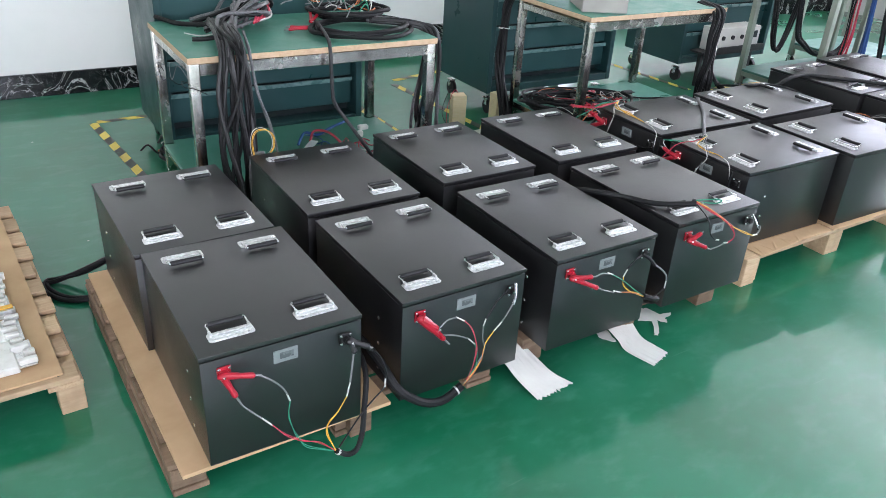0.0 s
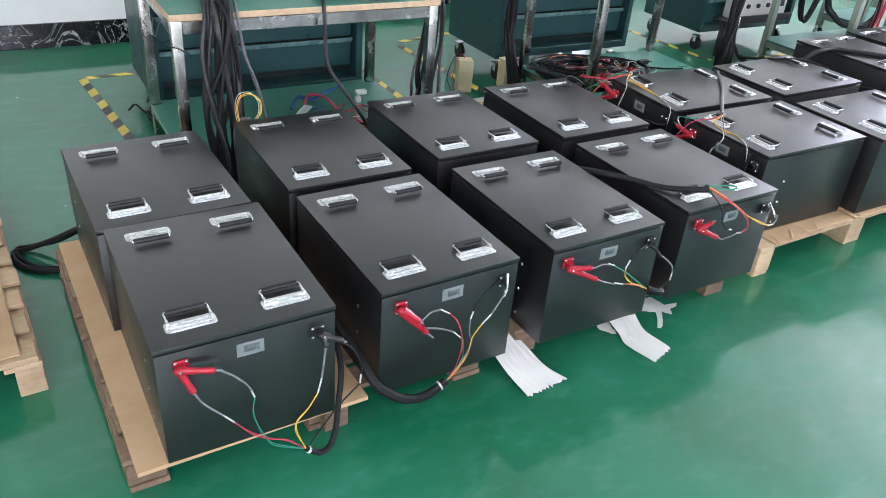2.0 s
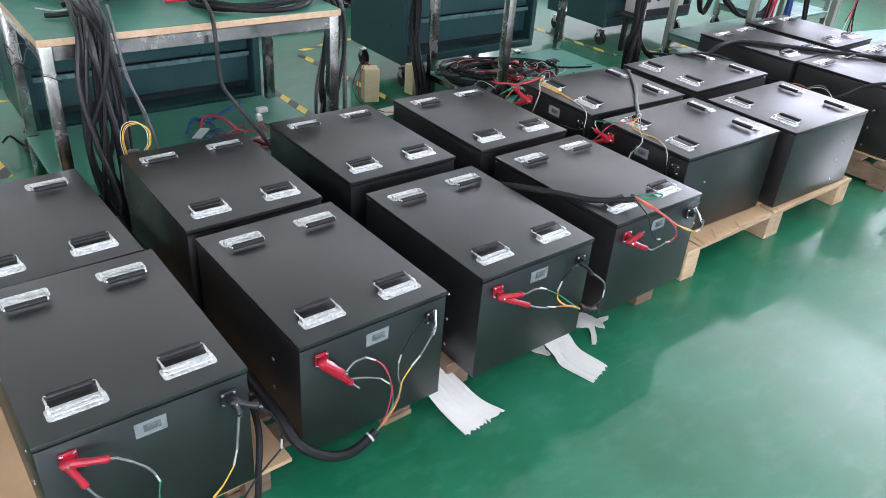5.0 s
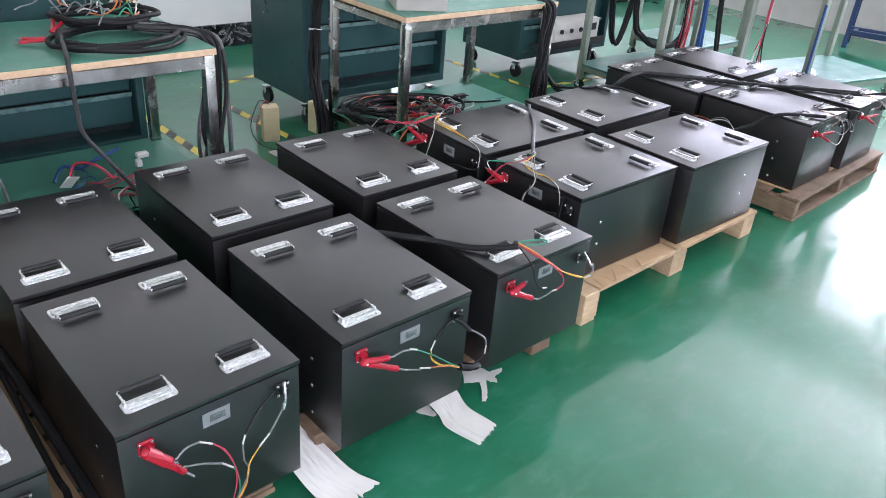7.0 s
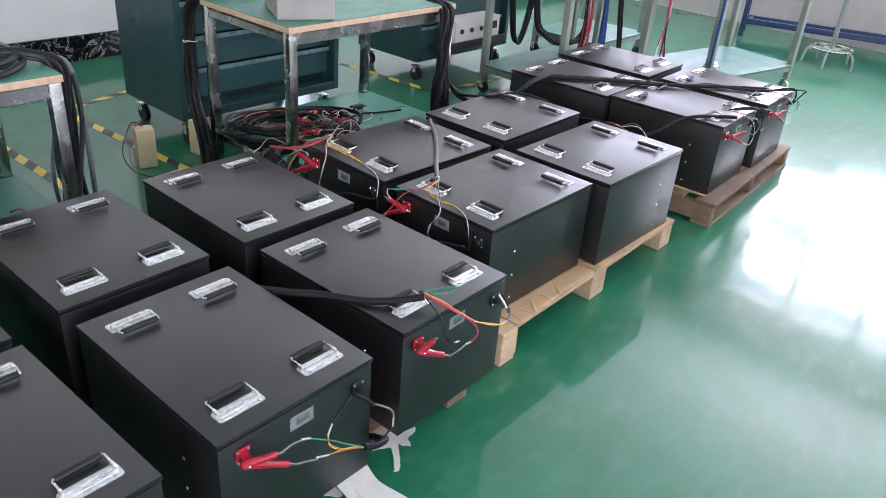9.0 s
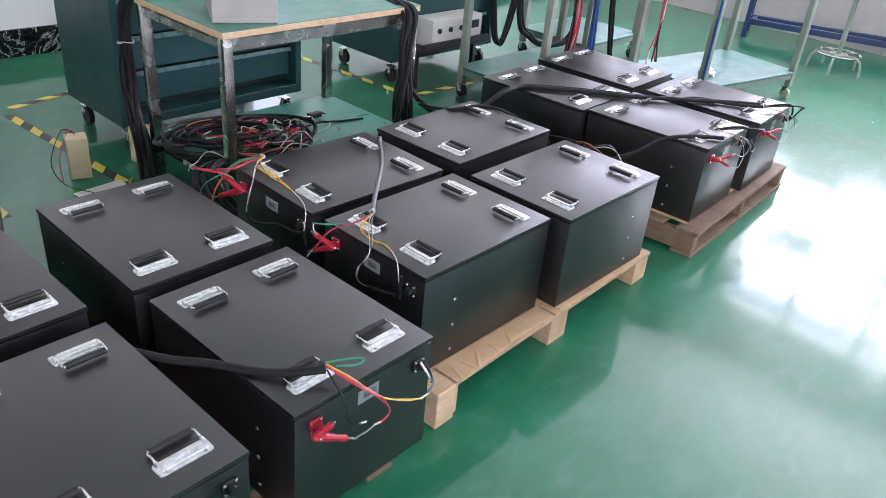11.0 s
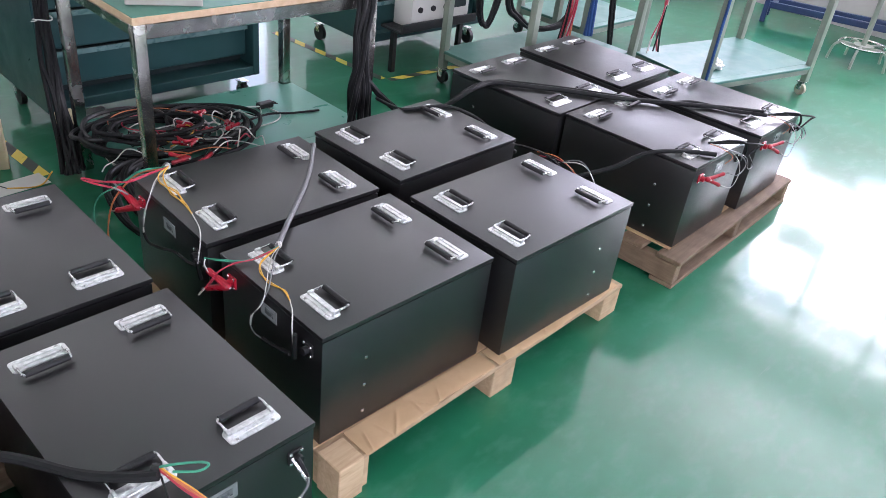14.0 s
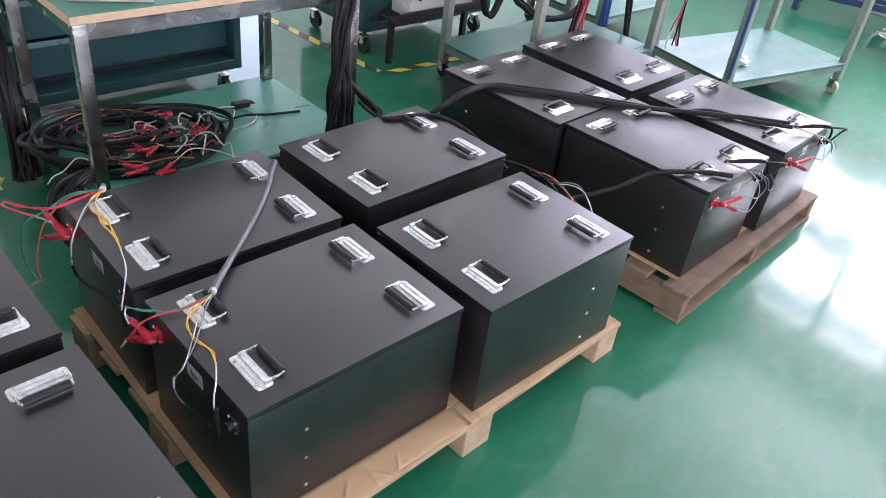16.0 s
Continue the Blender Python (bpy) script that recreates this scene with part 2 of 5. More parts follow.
BLUEFAB = make_mottled("blue_sleeve", (0.008, 0.055, 0.19), (0.012, 0.075, 0.25), 0.5, 20)
PALELEG = make_mottled("pale_green_steel_paint", (0.21, 0.245, 0.20), (0.28, 0.31, 0.255), 0.4, 12, bumps=0.1)
NYLON = make_mottled("yellowed_nylon", (0.40, 0.36, 0.25), (0.52, 0.48, 0.36), 0.45, 20)
GREYBOX = make_mottled("grey_painted_steel", (0.55, 0.54, 0.49), (0.62, 0.60, 0.55), 0.5, 5)
WRAP = make_mottled("creased_wrap_film", (0.58, 0.57, 0.52), (0.74, 0.73, 0.70), 0.35, 14, bumps=0.3, fine=70)
WHITEPLASTIC = make_mottled("white_plastic_film", (0.68, 0.68, 0.66), (0.78, 0.78, 0.76), 0.35, 12, bumps=0.2, fine=60)


# ---- mesh helpers ----
def block(bm, sx, sy, sz, x=0, y=0, z=0, bevel=0.0, rot=None, segs=1):
    """A box of that size with its middle at x, y, z."""
    r = bmesh.ops.create_cube(bm, size=1.0)
    vs = r["verts"]
    m = Matrix.Translation((x, y, z)) @ (rot.to_4x4() if rot else Matrix()) @ Matrix.Diagonal((sx, sy, sz, 1))
    bmesh.ops.transform(bm, matrix=m, verts=vs)
    if bevel:
        es = list({e for v in vs for e in v.link_edges})
        bmesh.ops.bevel(bm, geom=es, offset=bevel, segments=segs, affect="EDGES", profile=0.6)
    return bm


def rod(bm, a, b, radius, segs=10, radius2=None):
    a, b = Vector(a), Vector(b)
    d = b - a
    m = Matrix.Translation((a + b) / 2) @ d.to_track_quat("Z", "Y").to_matrix().to_4x4()
    bmesh.ops.create_cone(bm, cap_ends=True, segments=segs, radius1=radius, radius2=radius if radius2 is None else radius2, depth=d.length, matrix=m)
    return bm


def curve_points(pts, per=7):
    """A smooth line through the points."""
    p = [Vector(q) for q in pts]
    p = [p[0] * 2 - p[1]] + p + [p[-1] * 2 - p[-2]]
    out = []
    for i in range(1, len(p) - 2):
        a, b, c, d = p[i - 1], p[i], p[i + 1], p[i + 2]
        for k in range(per):
            t = k / per
            out.append(0.5 * (2 * b + (c - a) * t + (2 * a - 5 * b + 4 * c - d) * t * t + (3 * b - a - 3 * c + d) * t ** 3))
    return out + [p[-2]]


def tube(bm, pts, radius, segs=8, per=7, straight=False):
    line = [Vector(q) for q in pts] if straight else curve_points(pts, per)
    rings, up = [], None
    for i, q in enumerate(line):
        d = (line[min(i + 1, len(line) - 1)] - line[max(i - 1, 0)]).normalized()
        if up is None:
            up = d.orthogonal().normalized()
        up = (up - d * up.dot(d)).normalized()
        side = d.cross(up)
        rings.append([bm.verts.new(q + (up * math.cos(a) + side * math.sin(a)) * radius) for a in (2 * math.pi * k / segs for k in range(segs))])
    for r, s in zip(rings, rings[1:]):
        for k in range(segs):
            bm.faces.new((r[k], r[(k + 1) % segs], s[(k + 1) % segs], s[k]))
    bm.faces.new(rings[0][::-1]), bm.faces.new(rings[-1])
    return bm


def mesh_of(name, bm, mat, smooth=35):
    bmesh.ops.recalc_face_normals(bm, faces=bm.faces)
    me = bpy.data.meshes.new(name)
    bm.to_mesh(me)
    bm.free()
    me.materials.append(mat)
    if smooth:
        me.shade_smooth()
        me.set_sharp_from_angle(angle=radians(smooth))
    return me


def part(name, bm, mat, parent, label="", smooth=35):
    ob = new(name, bm if isinstance(bm, bpy.types.Mesh) else mesh_of(name, bm, mat, smooth))
    ob.parent = parent
    return tagged(ob, label)


def thing(name, label, category, group="", m=None, kind=""):
    ob = new(name)
    ob.empty_display_size = 0.1
    if m is not None:
        ob.matrix_world = m
    return tagged(ob, label, category, group, kind)


def solo(name, bm, mat, label, category, group="", m=None, kind="", smooth=35):
    ob = new(name, mesh_of(name, bm, mat, smooth))
    if m is not None:
        ob.matrix_world = m
    return tagged(ob, label, category, group, kind)


def B():
    return bmesh.new()


# ---- room ----
X0, X1, Y0, Y1, ZH = ROOM
solo("floor", block(B(), X1 - X0 + 0.6, Y1 - Y0 + 0.6, 0.1, (X0 + X1) / 2, (Y0 + Y1) / 2, -0.05), FLOOR, "glossy green epoxy floor with scuffs and flecks", "floor", kind="structure", smooth=0)
solo("ceiling", block(B(), X1 - X0 + 0.6, Y1 - Y0 + 0.6, 0.1, (X0 + X1) / 2, (Y0 + Y1) / 2, ZH + 0.05), CEIL, "plain white painted ceiling", "ceiling", kind="structure", smooth=0)
solo("wall_west", block(B(), 0.2, Y1 - Y0, ZH, X0 - 0.1, (Y0 + Y1) / 2, ZH / 2), WALLWHITE, "plain white painted wall", "wall", kind="structure", smooth=0)
PIER = (1.35, 5.255)                 # where the thicker part of the north wall ends, and its face
solo("wall_pier", block(B(), PIER[0] - X0, Y1 - PIER[1], ZH, (X0 + PIER[0]) / 2, (Y1 + PIER[1]) / 2, ZH / 2), WALLWHITE, "white painted thicker part of the wall", "wall", kind="structure", smooth=0)
solo("baseboard", block(B(), PIER[0] - X0, 0.02, 0.142, (X0 + PIER[0]) / 2, PIER[1] - 0.0125, 0.071, 0.003), MARBLE, "black marble skirting with white veins", "skirting", kind="structure", smooth=0)
solo("baseboard", block(B(), X1 - PIER[0] - 0.01, 0.02, 0.165, (PIER[0] + 0.01 + X1) / 2, Y1 - 0.0125, 0.0825, 0.003), MARBLE, "black marble skirting with white veins", "skirting", kind="structure", smooth=0)


def wall_with_openings(name, along, at, span, openings, z0, z1, label, mat=None):
    """A wall 0.2 m thick along one axis, with window openings from z0 to z1."""
    bm = B()

    def slab(u0, u1, w0, w1):
        su, u, sw, w = u1 - u0, (u0 + u1) / 2, w1 - w0, (w0 + w1) / 2
        if along == "x":
            block(bm, su, 0.2, sw, u, at, w)
        else:
            block(bm, 0.2, su, sw, at, u, w)

    slab(span[0], span[1], 0, z0)
    slab(span[0], span[1], z1, ZH)
    edges = [span[0]] + [e for o in openings for e in o] + [span[1]]
    for u0, u1 in zip(edges[::2], edges[1::2]):
        slab(u0, u1, z0, z1)
    return solo(name, bm, mat or WALLWHITE, label, "wall", kind="structure", smooth=0)


def window(name, along, at, u0, u1, z0, z1, bays):
    w = thing(name, "white metal framed window with bright daylight behind", "window", kind="structure")
    def bar(nm, du, dz, u, z):
        bm = B()
        block(bm, du if along == "x" else 0.07, 0.07 if along == "x" else du, dz, u if along == "x" else at, at if along == "x" else u, z, 0.004)
        part(nm, bm, GREYBOX, w)
    mu, mz = (u0 + u1) / 2, (z0 + z1) / 2
    bar("window_frame", u1 - u0, 0.06, mu, z0 + 0.03)
    bar("window_frame", u1 - u0, 0.06, mu, z1 - 0.03)
    bar("transom", u1 - u0 - 0.12, 0.07, mu, z0 + (z1 - z0) * 0.54)
    for i in range(bays + 1):
        bar("mullion", 0.09, z1 - z0 - 0.12, u0 + 0.03 + (u1 - u0 - 0.06) * i / bays, mz)
    return w


wall_with_openings("wall_east", "y", X1 + 0.1, (Y0 - 0.2, Y1), [(WIN_END[0], WIN_END[1]), WIN_END2], WIN_END[2], WIN_END[3], "grey-beige painted wall with a wide window", GREYWALL)
w1 = window("window_1", "y", X1 + 0.02, *WIN_END, 4)
part("blind", block(B(), 0.03, 0.5, 0.94, X1 - 0.045, 2.5, 1.6, 0.004), CARTON, w1, "grey board over the lower part of one pane")
window("window_6", "y", X1 + 0.02, *WIN_END2, WIN_END[2], WIN_END[3], 2)
wall_with_openings("wall_north", "x", Y1 + 0.1, (X0 - 0.3, X1 + 0.3), [(DOOR_N[0], DOOR_N[1])], DOOR_N[2], DOOR_N[3], "white painted wall above a black marble skirting")
window("window_5", "x", Y1 + 0.02, *DOOR_N, 1)
wall_with_openings("wall_south", "x", Y0 - 0.1, (X0 - 0.2, X1), list(ADDED_SIDE_WIN), 1.0, 3.0, "white wall with an added row of unseen windows")
# Unseen windows, added as openings for the side fill lamps.
for i, (x0, x1) in enumerate(ADDED_SIDE_WIN):
    window("window_%d" % (i + 2), "x", Y0 - 0.02, x0, x1, 1.0, 3.0, 3)


# ---- battery boxes ----
def handle(parent, x, y, z, flip):
    """A folding case handle: pressed zinc plate, wire bail and a thick rubber grip, folded towards the middle of the lid."""
    s = -1 if flip else 1
    bm = B()
    block(bm, 0.114, 0.0385, 0.0032, x, y, z + 0.0016)
    bmesh.ops.bevel(bm, geom=[e for e in bm.edges if abs((e.verts[0].co - e.verts[1].co).z) > 0.002], offset=0.008, segments=4, affect="EDGES", profile=0.5)
    bmesh.ops.bevel(bm, geom=[e for e in bm.edges if min(v.co.z for v in e.verts) > z + 0.0025], offset=0.0012, segments=2, affect="EDGES")
    plate = part("handle_plate", bm, PLATE, parent, "bright zinc plated handle base")
    bm = block(B(), 0.09, 0.009, 0.0052, x, y + s * 0.0055, z + 0.0055, 0.0022, segs=2)
    block(bm, 0.096, 0.005, 0.003, x, y - s * 0.008, z + 0.0044, 0.0014)
    part("spring_housing", bm, PLATE, plate)
    for k in (-1, 1):
        bm = B()
        block(bm, 0.0075, 0.017, 0.011, x + k * 0.0485, y + s * 0.0085, z + 0.0075, 0.003, segs=2)
        part("hinge_lug", bm, PLATE, plate)
        bm = B()
        bmesh.ops.create_uvsphere(bm, u_segments=8, v_segments=5, radius=0.0042, matrix=Matrix.Translation((x + k * 0.04, y - s * 0.0135, z + 0.003)) @ Matrix.Diagonal((1, 1, 0.55, 1)))
        part("rivet", bm, CHROME, plate)
    gd = 0.0445
    gy, gz, r = y + s * gd, z + 0.0112, 0.0028
    side = [(0.0485, 0.007, 0.0085), (0.0485, 0.02, 0.0102), (0.0485, gd - 0.006, 0.011), (0.0465, gd - 0.0005, 0.0112), (0.040, gd + 0.001, 0.0112)]
    bm = tube(B(), [(x - u, y + s * v, z + w) for u, v, w in side] + [(x + u, y + s * v, z + w) for u, v, w in side[::-1]], r, 7, 3)
    part("bail", bm, CHROME, plate)
    bm = B()
    rod(bm, (x - 0.0435, 0, 0), (x + 0.0435, 0, 0), 0.0077, 14)
    for k in range(11):
        u = x - 0.0375 + 0.0075 * k
        rod(bm, (u - 0.001, 0, 0), (u + 0.001, 0, 0), 0.0082, 14)
    bmesh.ops.transform(bm, matrix=Matrix.Translation((0, gy, gz)) @ Matrix.Diagonal((1, 1.0, 0.86, 1)), verts=bm.verts)
    part("grip", bm, BLACKRUB, plate, "black ribbed rubber grip")


def battery_box(W, L, H, m, label):
    ob = thing("battery_box", label, "battery box", "black battery boxes on pallets", m)
    bm = B()
    block(bm, W - 0.004, L - 0.004, H - 0.0165, 0, 0, (H - 0.0165) / 2, 0.002, segs=2)
    block(bm, W - 0.022, L - 0.022, 0.0055, 0, 0, H - 0.0143)
    part("case", bm, POWDER, ob)
    bm = B()
    block(bm, W, L, 0.012, 0, 0, H - 0.006, 0.0014, segs=2)
    part("lid", bm, POWDER, ob)
    hx, hy = W / 2 - 0.1, L / 2 - 0.0685
    for x in (-hx, hx):
        handle(ob, x, -hy, H, False)
        handle(ob, x, hy, H, True)
    for side in (-1, 1):
        for z in (0.209, 0.122, 0.035):
            bm = B()
            bmesh.ops.create_uvsphere(bm, u_segments=8, v_segments=5, radius=0.0055, matrix=Matrix.Translation((side * (W / 2 - 0.002), -L / 2 + 0.135, z)) @ Matrix.Diagonal((0.5, 1, 1, 1)))
            part("screw", bm, CHROME, ob)
    y = -L / 2 + 0.002
    film = B()
    block(film, 0.064, 0.0016, 0.037, 0.001, y - 0.0006, H - 0.057, 0.0005)
    disp = part("display_film", film, LCDFRAME, ob, "grey film over a small display")
    bm = B()
    block(bm, 0.036, 0.0012, 0.018, 0.004, y - 0.0016, H - 0.056, 0.0004)
    part("display", bm, LCD, disp)
    for x, mat, nm, z in ((-W / 2 + 0.056, RED, "red_terminal", H - 0.055), (W / 2 - 0.049, BLACKRUB, "black_terminal", H - 0.059)):
        bm = B()
        block(bm, 0.034, 0.007, 0.034, x, y - 0.0035, z, 0.002)
        rod(bm, (x, y - 0.006, z), (x, y - 0.02, z), 0.010, 14)
        t = part(nm, bm, mat, ob)
        for dx in (-0.0125, 0.0125):
            for dz in (-0.0125, 0.0125):
                bm = B()
                bmesh.ops.create_uvsphere(bm, u_segments=8, v_segments=5, radius=0.0042, matrix=Matrix.Translation((x + dx, y - 0.0075, z + dz)) @ Matrix.Diagonal((1, 0.6, 1, 1)))
                part("screw", bm, CHROME, t)
    return ob


SIZE = (0.421, 0.564, 0.332)
BOXES = ((1.113, 1.835, 0.1095, 1.6), (1.649, 1.838, 0.1095, 0.8), (2.191, 1.867, 0.1075, 1.1),
         (0.537, 2.377, 0.122, 182), (1.097, 2.443, 0.1095, 180.5), (1.638, 2.486, 0.1095, 180.8), (2.175, 2.485, 0.1095, 180))
NEW_BOXES = ((2.836, 2.439, 0.1295, -91.4), (3.44, 1.925, 0.1295, 90.2), (3.475, 2.44, 0.1295, 91.4))
FAR_BOXES = ((4.853, 2.026, 0.125, 3.2), (4.297, 2.594, 0.125, 182.5), (4.799, 2.642, 0.125, 182))
a_box = battery_box(*SIZE, pose(0.569, 1.81, 0.122, 0, 0, 0.9), "black powder-coated steel battery box with chrome handles on a cardboard-covered pallet")
for x, y, z, r in BOXES:
    copy_thing(a_box, pose(x, y, z, 0, 0, r))
n_box = battery_box(*SIZE, pose(2.836, 1.972, 0.1295, 0, 0, -90), "black powder-coated steel battery box beside its twin on a new pallet")
for x, y, z, r in NEW_BOXES:
    copy_thing(n_box, pose(x, y, z, 0, 0, r))
m_box = battery_box(*SIZE, pose(4.349, 2.022, 0.125, 0, 0, 2.3), "black powder-coated steel battery box on an old brown pallet")
for x, y, z, r in FAR_BOXES:
    copy_thing(m_box, pose(x, y, z, 0, 0, r))


# ---- pallets ----
def plank(ob, nm, mat, sx, sy, sz, x, y, z, turn=0, tilt=0):
    """A board whose grain runs along its own x."""
    bm = B()
    block(bm, sx, sy, sz, 0, 0, 0, 0.0025)
    p = part(nm, bm, mat, ob)
    p.matrix_basis = pose(x, y, z, 0, tilt, turn)
    return p


def board_pallet(x0, x1, y0, y1, h, mat, label, rz=0, decks=6, base="", foot=0.095, inset=0.0, board=0.1, stringers=True, solid=False):
    """Deck boards along x on cross boards and nine foot blocks; base boards along base, where there are any."""
    cx, cy, sx, sy = (x0 + x1) / 2, (y0 + y1) / 2, x1 - x0, y1 - y0
    ob = thing("pallet", label, "pallet", "wooden pallets", pose(cx, cy, 0, 0, 0, rz))
    td, rnd = 0.017, random.Random(int(cx * 100))
    for i in range(decks):
        w = board * rnd.uniform(0.92, 1.05)
        plank(ob, "deck_board", mat, sx * rnd.uniform(0.985, 1.0), w, td, rnd.uniform(-0.006, 0.006), -sy / 2 + board / 2 + (sy - board) * i / (decks - 1), h - td / 2 + rnd.uniform(-0.0012, 0.0), rnd.uniform(-0.4, 0.4))
    ts = td if stringers else 0.0
    if stringers:
        for k in (-1, 0, 1):
            plank(ob, "cross_board", mat, sy - 2 * inset, 0.095, td, k * (sx / 2 - 0.05), 0, h - td * 1.5 - 0.002, 90)
    zb = td + 0.001 if base else 0.0
    zt = h - td - ts - 0.003
    for kx in (-1, 0, 1) if solid else ():
        plank(ob, "stringer", mat, sy - 0.012, 0.045, zt - zb, kx * (sx / 2 - 0.026), 0, (zt + zb) / 2, 90)
    for kx in () if solid else (-1, 0, 1):
        for ky in (-1, 0, 1):
            plank(ob, "foot_block", mat, foot, foot * rnd.uniform(0.95, 1.1), zt - zb, kx * (sx / 2 - foot / 2 - 0.004), ky * (sy / 2 - foot / 2 - 0.008), (zt + zb) / 2, rnd.uniform(-2, 2))
    for k in (-1, 0, 1) if base else ():
        if base == "x":
            plank(ob, "base_board", mat, sx, 0.095, td, 0, k * (sy / 2 - 0.05), td / 2)
        else:
            plank(ob, "base_board", mat, sy, 0.095, td, k * (sx / 2 - 0.05), 0, td / 2, 90)
    return ob


def sheet(name, label, cat, mat, x0, x1, y0, y1, z, t, m=None, wave=0.0, nx=24, ny=24, seed=0):
    """A thin sheet lying on something, a little uneven."""
    bm = B()
    rnd = random.Random(seed)
    grid = []
    for k in (0, 1):
        rows = []
        for i in range(nx + 1):
            row = []
            for j in range(ny + 1):
                x, y = x0 + (x1 - x0) * i / nx, y0 + (y1 - y0) * j / ny
                w = wave * (0.6 * noise.noise((x * 9 + seed, y * 9, 0)) + abs(noise.noise((x * 4 + y * 6, y * 2 - x, seed))) ** 0.5 * 0.5)
                row.append(bm.verts.new((x, y, z + k * t + max(0, w))))
            rows.append(row)
        grid.append(rows)
    lo, hi = grid
    for i in range(nx):
        for j in range(ny):
            bm.faces.new((hi[i][j], hi[i + 1][j], hi[i + 1][j + 1], hi[i][j + 1]))
            bm.faces.new((lo[i][j], lo[i][j + 1], lo[i + 1][j + 1], lo[i + 1][j]))
    for i in range(nx):
        bm.faces.new((lo[i][0], lo[i + 1][0], hi[i + 1][0], hi[i][0]))
        bm.faces.new((lo[i][ny], hi[i][ny], hi[i + 1][ny], lo[i + 1][ny]))
    for j in range(ny):
        bm.faces.new((lo[0][j], hi[0][j], hi[0][j + 1], lo[0][j + 1]))
        bm.faces.new((lo[nx][j], lo[nx][j + 1], hi[nx][j + 1], hi[nx][j]))
    return solo(name, bm, mat, label, cat, m=m)


old_pallet = board_pallet(0.255, 1.275, 1.605, 2.66, 0.1085, OLDPINE, "old rough wooden pallet under black battery boxes", rz=2, decks=10, base="y", foot=0.09, board=0.085)
part("foot_block", block(B(), 0.07, 0.09, 0.098, 0, 0, 0.049, 0.003), OLDPINE, old_pallet).matrix_basis = old_pallet.matrix_basis.inverted() @ pose(0.806, 1.63, 0, 0, 0, 4)
board_pallet(1.42, 2.36, 1.64, 2.68, 0.1075, OLDPINE, "wooden pallet mostly hidden under black battery boxes", decks=7, foot=0.09)
new_pallet = board_pallet(2.528, 3.79, 1.69, 2.66, 0.123, PINE, "new pale wooden pallet with open block feet", rz=2, decks=6, foot=0.1, stringers=False)
board_pallet(4.06, 5.17, 1.69, 2.86, 0.1185, OLDPINE, "brown wooden pallet with bottom boards", rz=3, decks=8, base="x", foot=0.09, board=0.098, stringers=False, solid=True)
bm = block(B(), 0.078, 0.086, 0.1265, 0, 0, 0.06325, 0.003)
part("corner_block", bm, PINE, new_pallet, "pale corner block").matrix_basis = new_pallet.matrix_basis.inverted() @ pose(2.581, 1.709, 0, 0, 0, 1)
lp = board_pallet(-1.0135, 0.1115, 2.014, 3.304, 0.13, PINE, "wooden pallet carrying cardboard and wrapped white parts", rz=3.5, decks=10, foot=0.07, board=0.093)
LOAD = pose(-0.451, 2.659, 0, 0, 0, 3.5) @ pose(0.4375, -2.665, 0)
NAIL = mesh_of("nail", rod(B(), (0, 0, -0.001), (0, 0, 0.0012), 0.004, 8), CABDARK)
for i in range(10):
    for dy in (-0.022, 0.022):
        n = part("nail", NAIL, None, lp)
        n.matrix_basis = pose(0.5, -0.645 + 0.0465 + 1.197 * i / 9 + dy, 0.13)

sheet("cardboard_sheet", "brown cardboard sheet laid over an old pallet", "cardboard", CARD, -0.30, 0.288, -0.553, 0.57, 0.1095, 0.012, m=pose(0.575, 2.09, 0, 0, 0, 2), seed=1)
sheet("cardboard_sheet", "brown cardboard sheet on a new pallet", "cardboard", CARD, 2.535, 3.76, 1.765, 2.65, 0.1245, 0.004, seed=5)


def creased_strip(label, edge, back, z, t, folds, seed):
    """A cardboard strip with an uneven front edge and sharp fold lines across it."""
    bm, line, ny = B(), curve_points([(x, y, 0) for x, y in edge], 36), 14
    layers = []
    for k in (0, 1):
        rows = []
        for i, p in enumerate(line):
            y0 = p.y + 0.003 * noise.noise(Vector((p.x * 18, seed, 0))) + 0.0012 * noise.noise(Vector((p.x * 110, seed, 5)))
            row = []
            for j in range(ny + 1):
                y = y0 + (back - y0) * j / ny
                free = min(1.0, max(0.0, (back - 0.016 - y) / 0.03))
                w = 0.0025 * abs(noise.noise(Vector((p.x * 9, y * 9, seed)))) - (0.002 if j == 0 else 0)
                for fx, slope, high in folds:
                    w += 0.6 * high * max(0.0, 1 - abs(p.x - fx - slope * (y - back)) / 0.006)
                row.append(bm.verts.new((p.x, y, z + k * t + max(-0.006, w) * free)))
            rows.append(row)
        layers.append(rows)
    lo, hi = layers
    n = len(line) - 1
    for i in range(n):
        for j in range(ny):
            bm.faces.new((hi[i][j], hi[i + 1][j], hi[i + 1][j + 1], hi[i][j + 1]))
            bm.faces.new((lo[i][j], lo[i][j + 1], lo[i + 1][j + 1], lo[i + 1][j]))
        bm.faces.new((lo[i][0], lo[i + 1][0], hi[i + 1][0], hi[i][0]))
        bm.faces.new((lo[i][ny], hi[i][ny], hi[i + 1][ny], lo[i + 1][ny]))
    for i, flip in ((0, 1), (n, -1)):
        for j in range(ny):
            bm.faces.new((lo[i][j], hi[i][j], hi[i][j + 1], lo[i][j + 1])[::flip])
    return solo("cardboard_strip", bm, CARD, label, "cardboard", smooth=25)


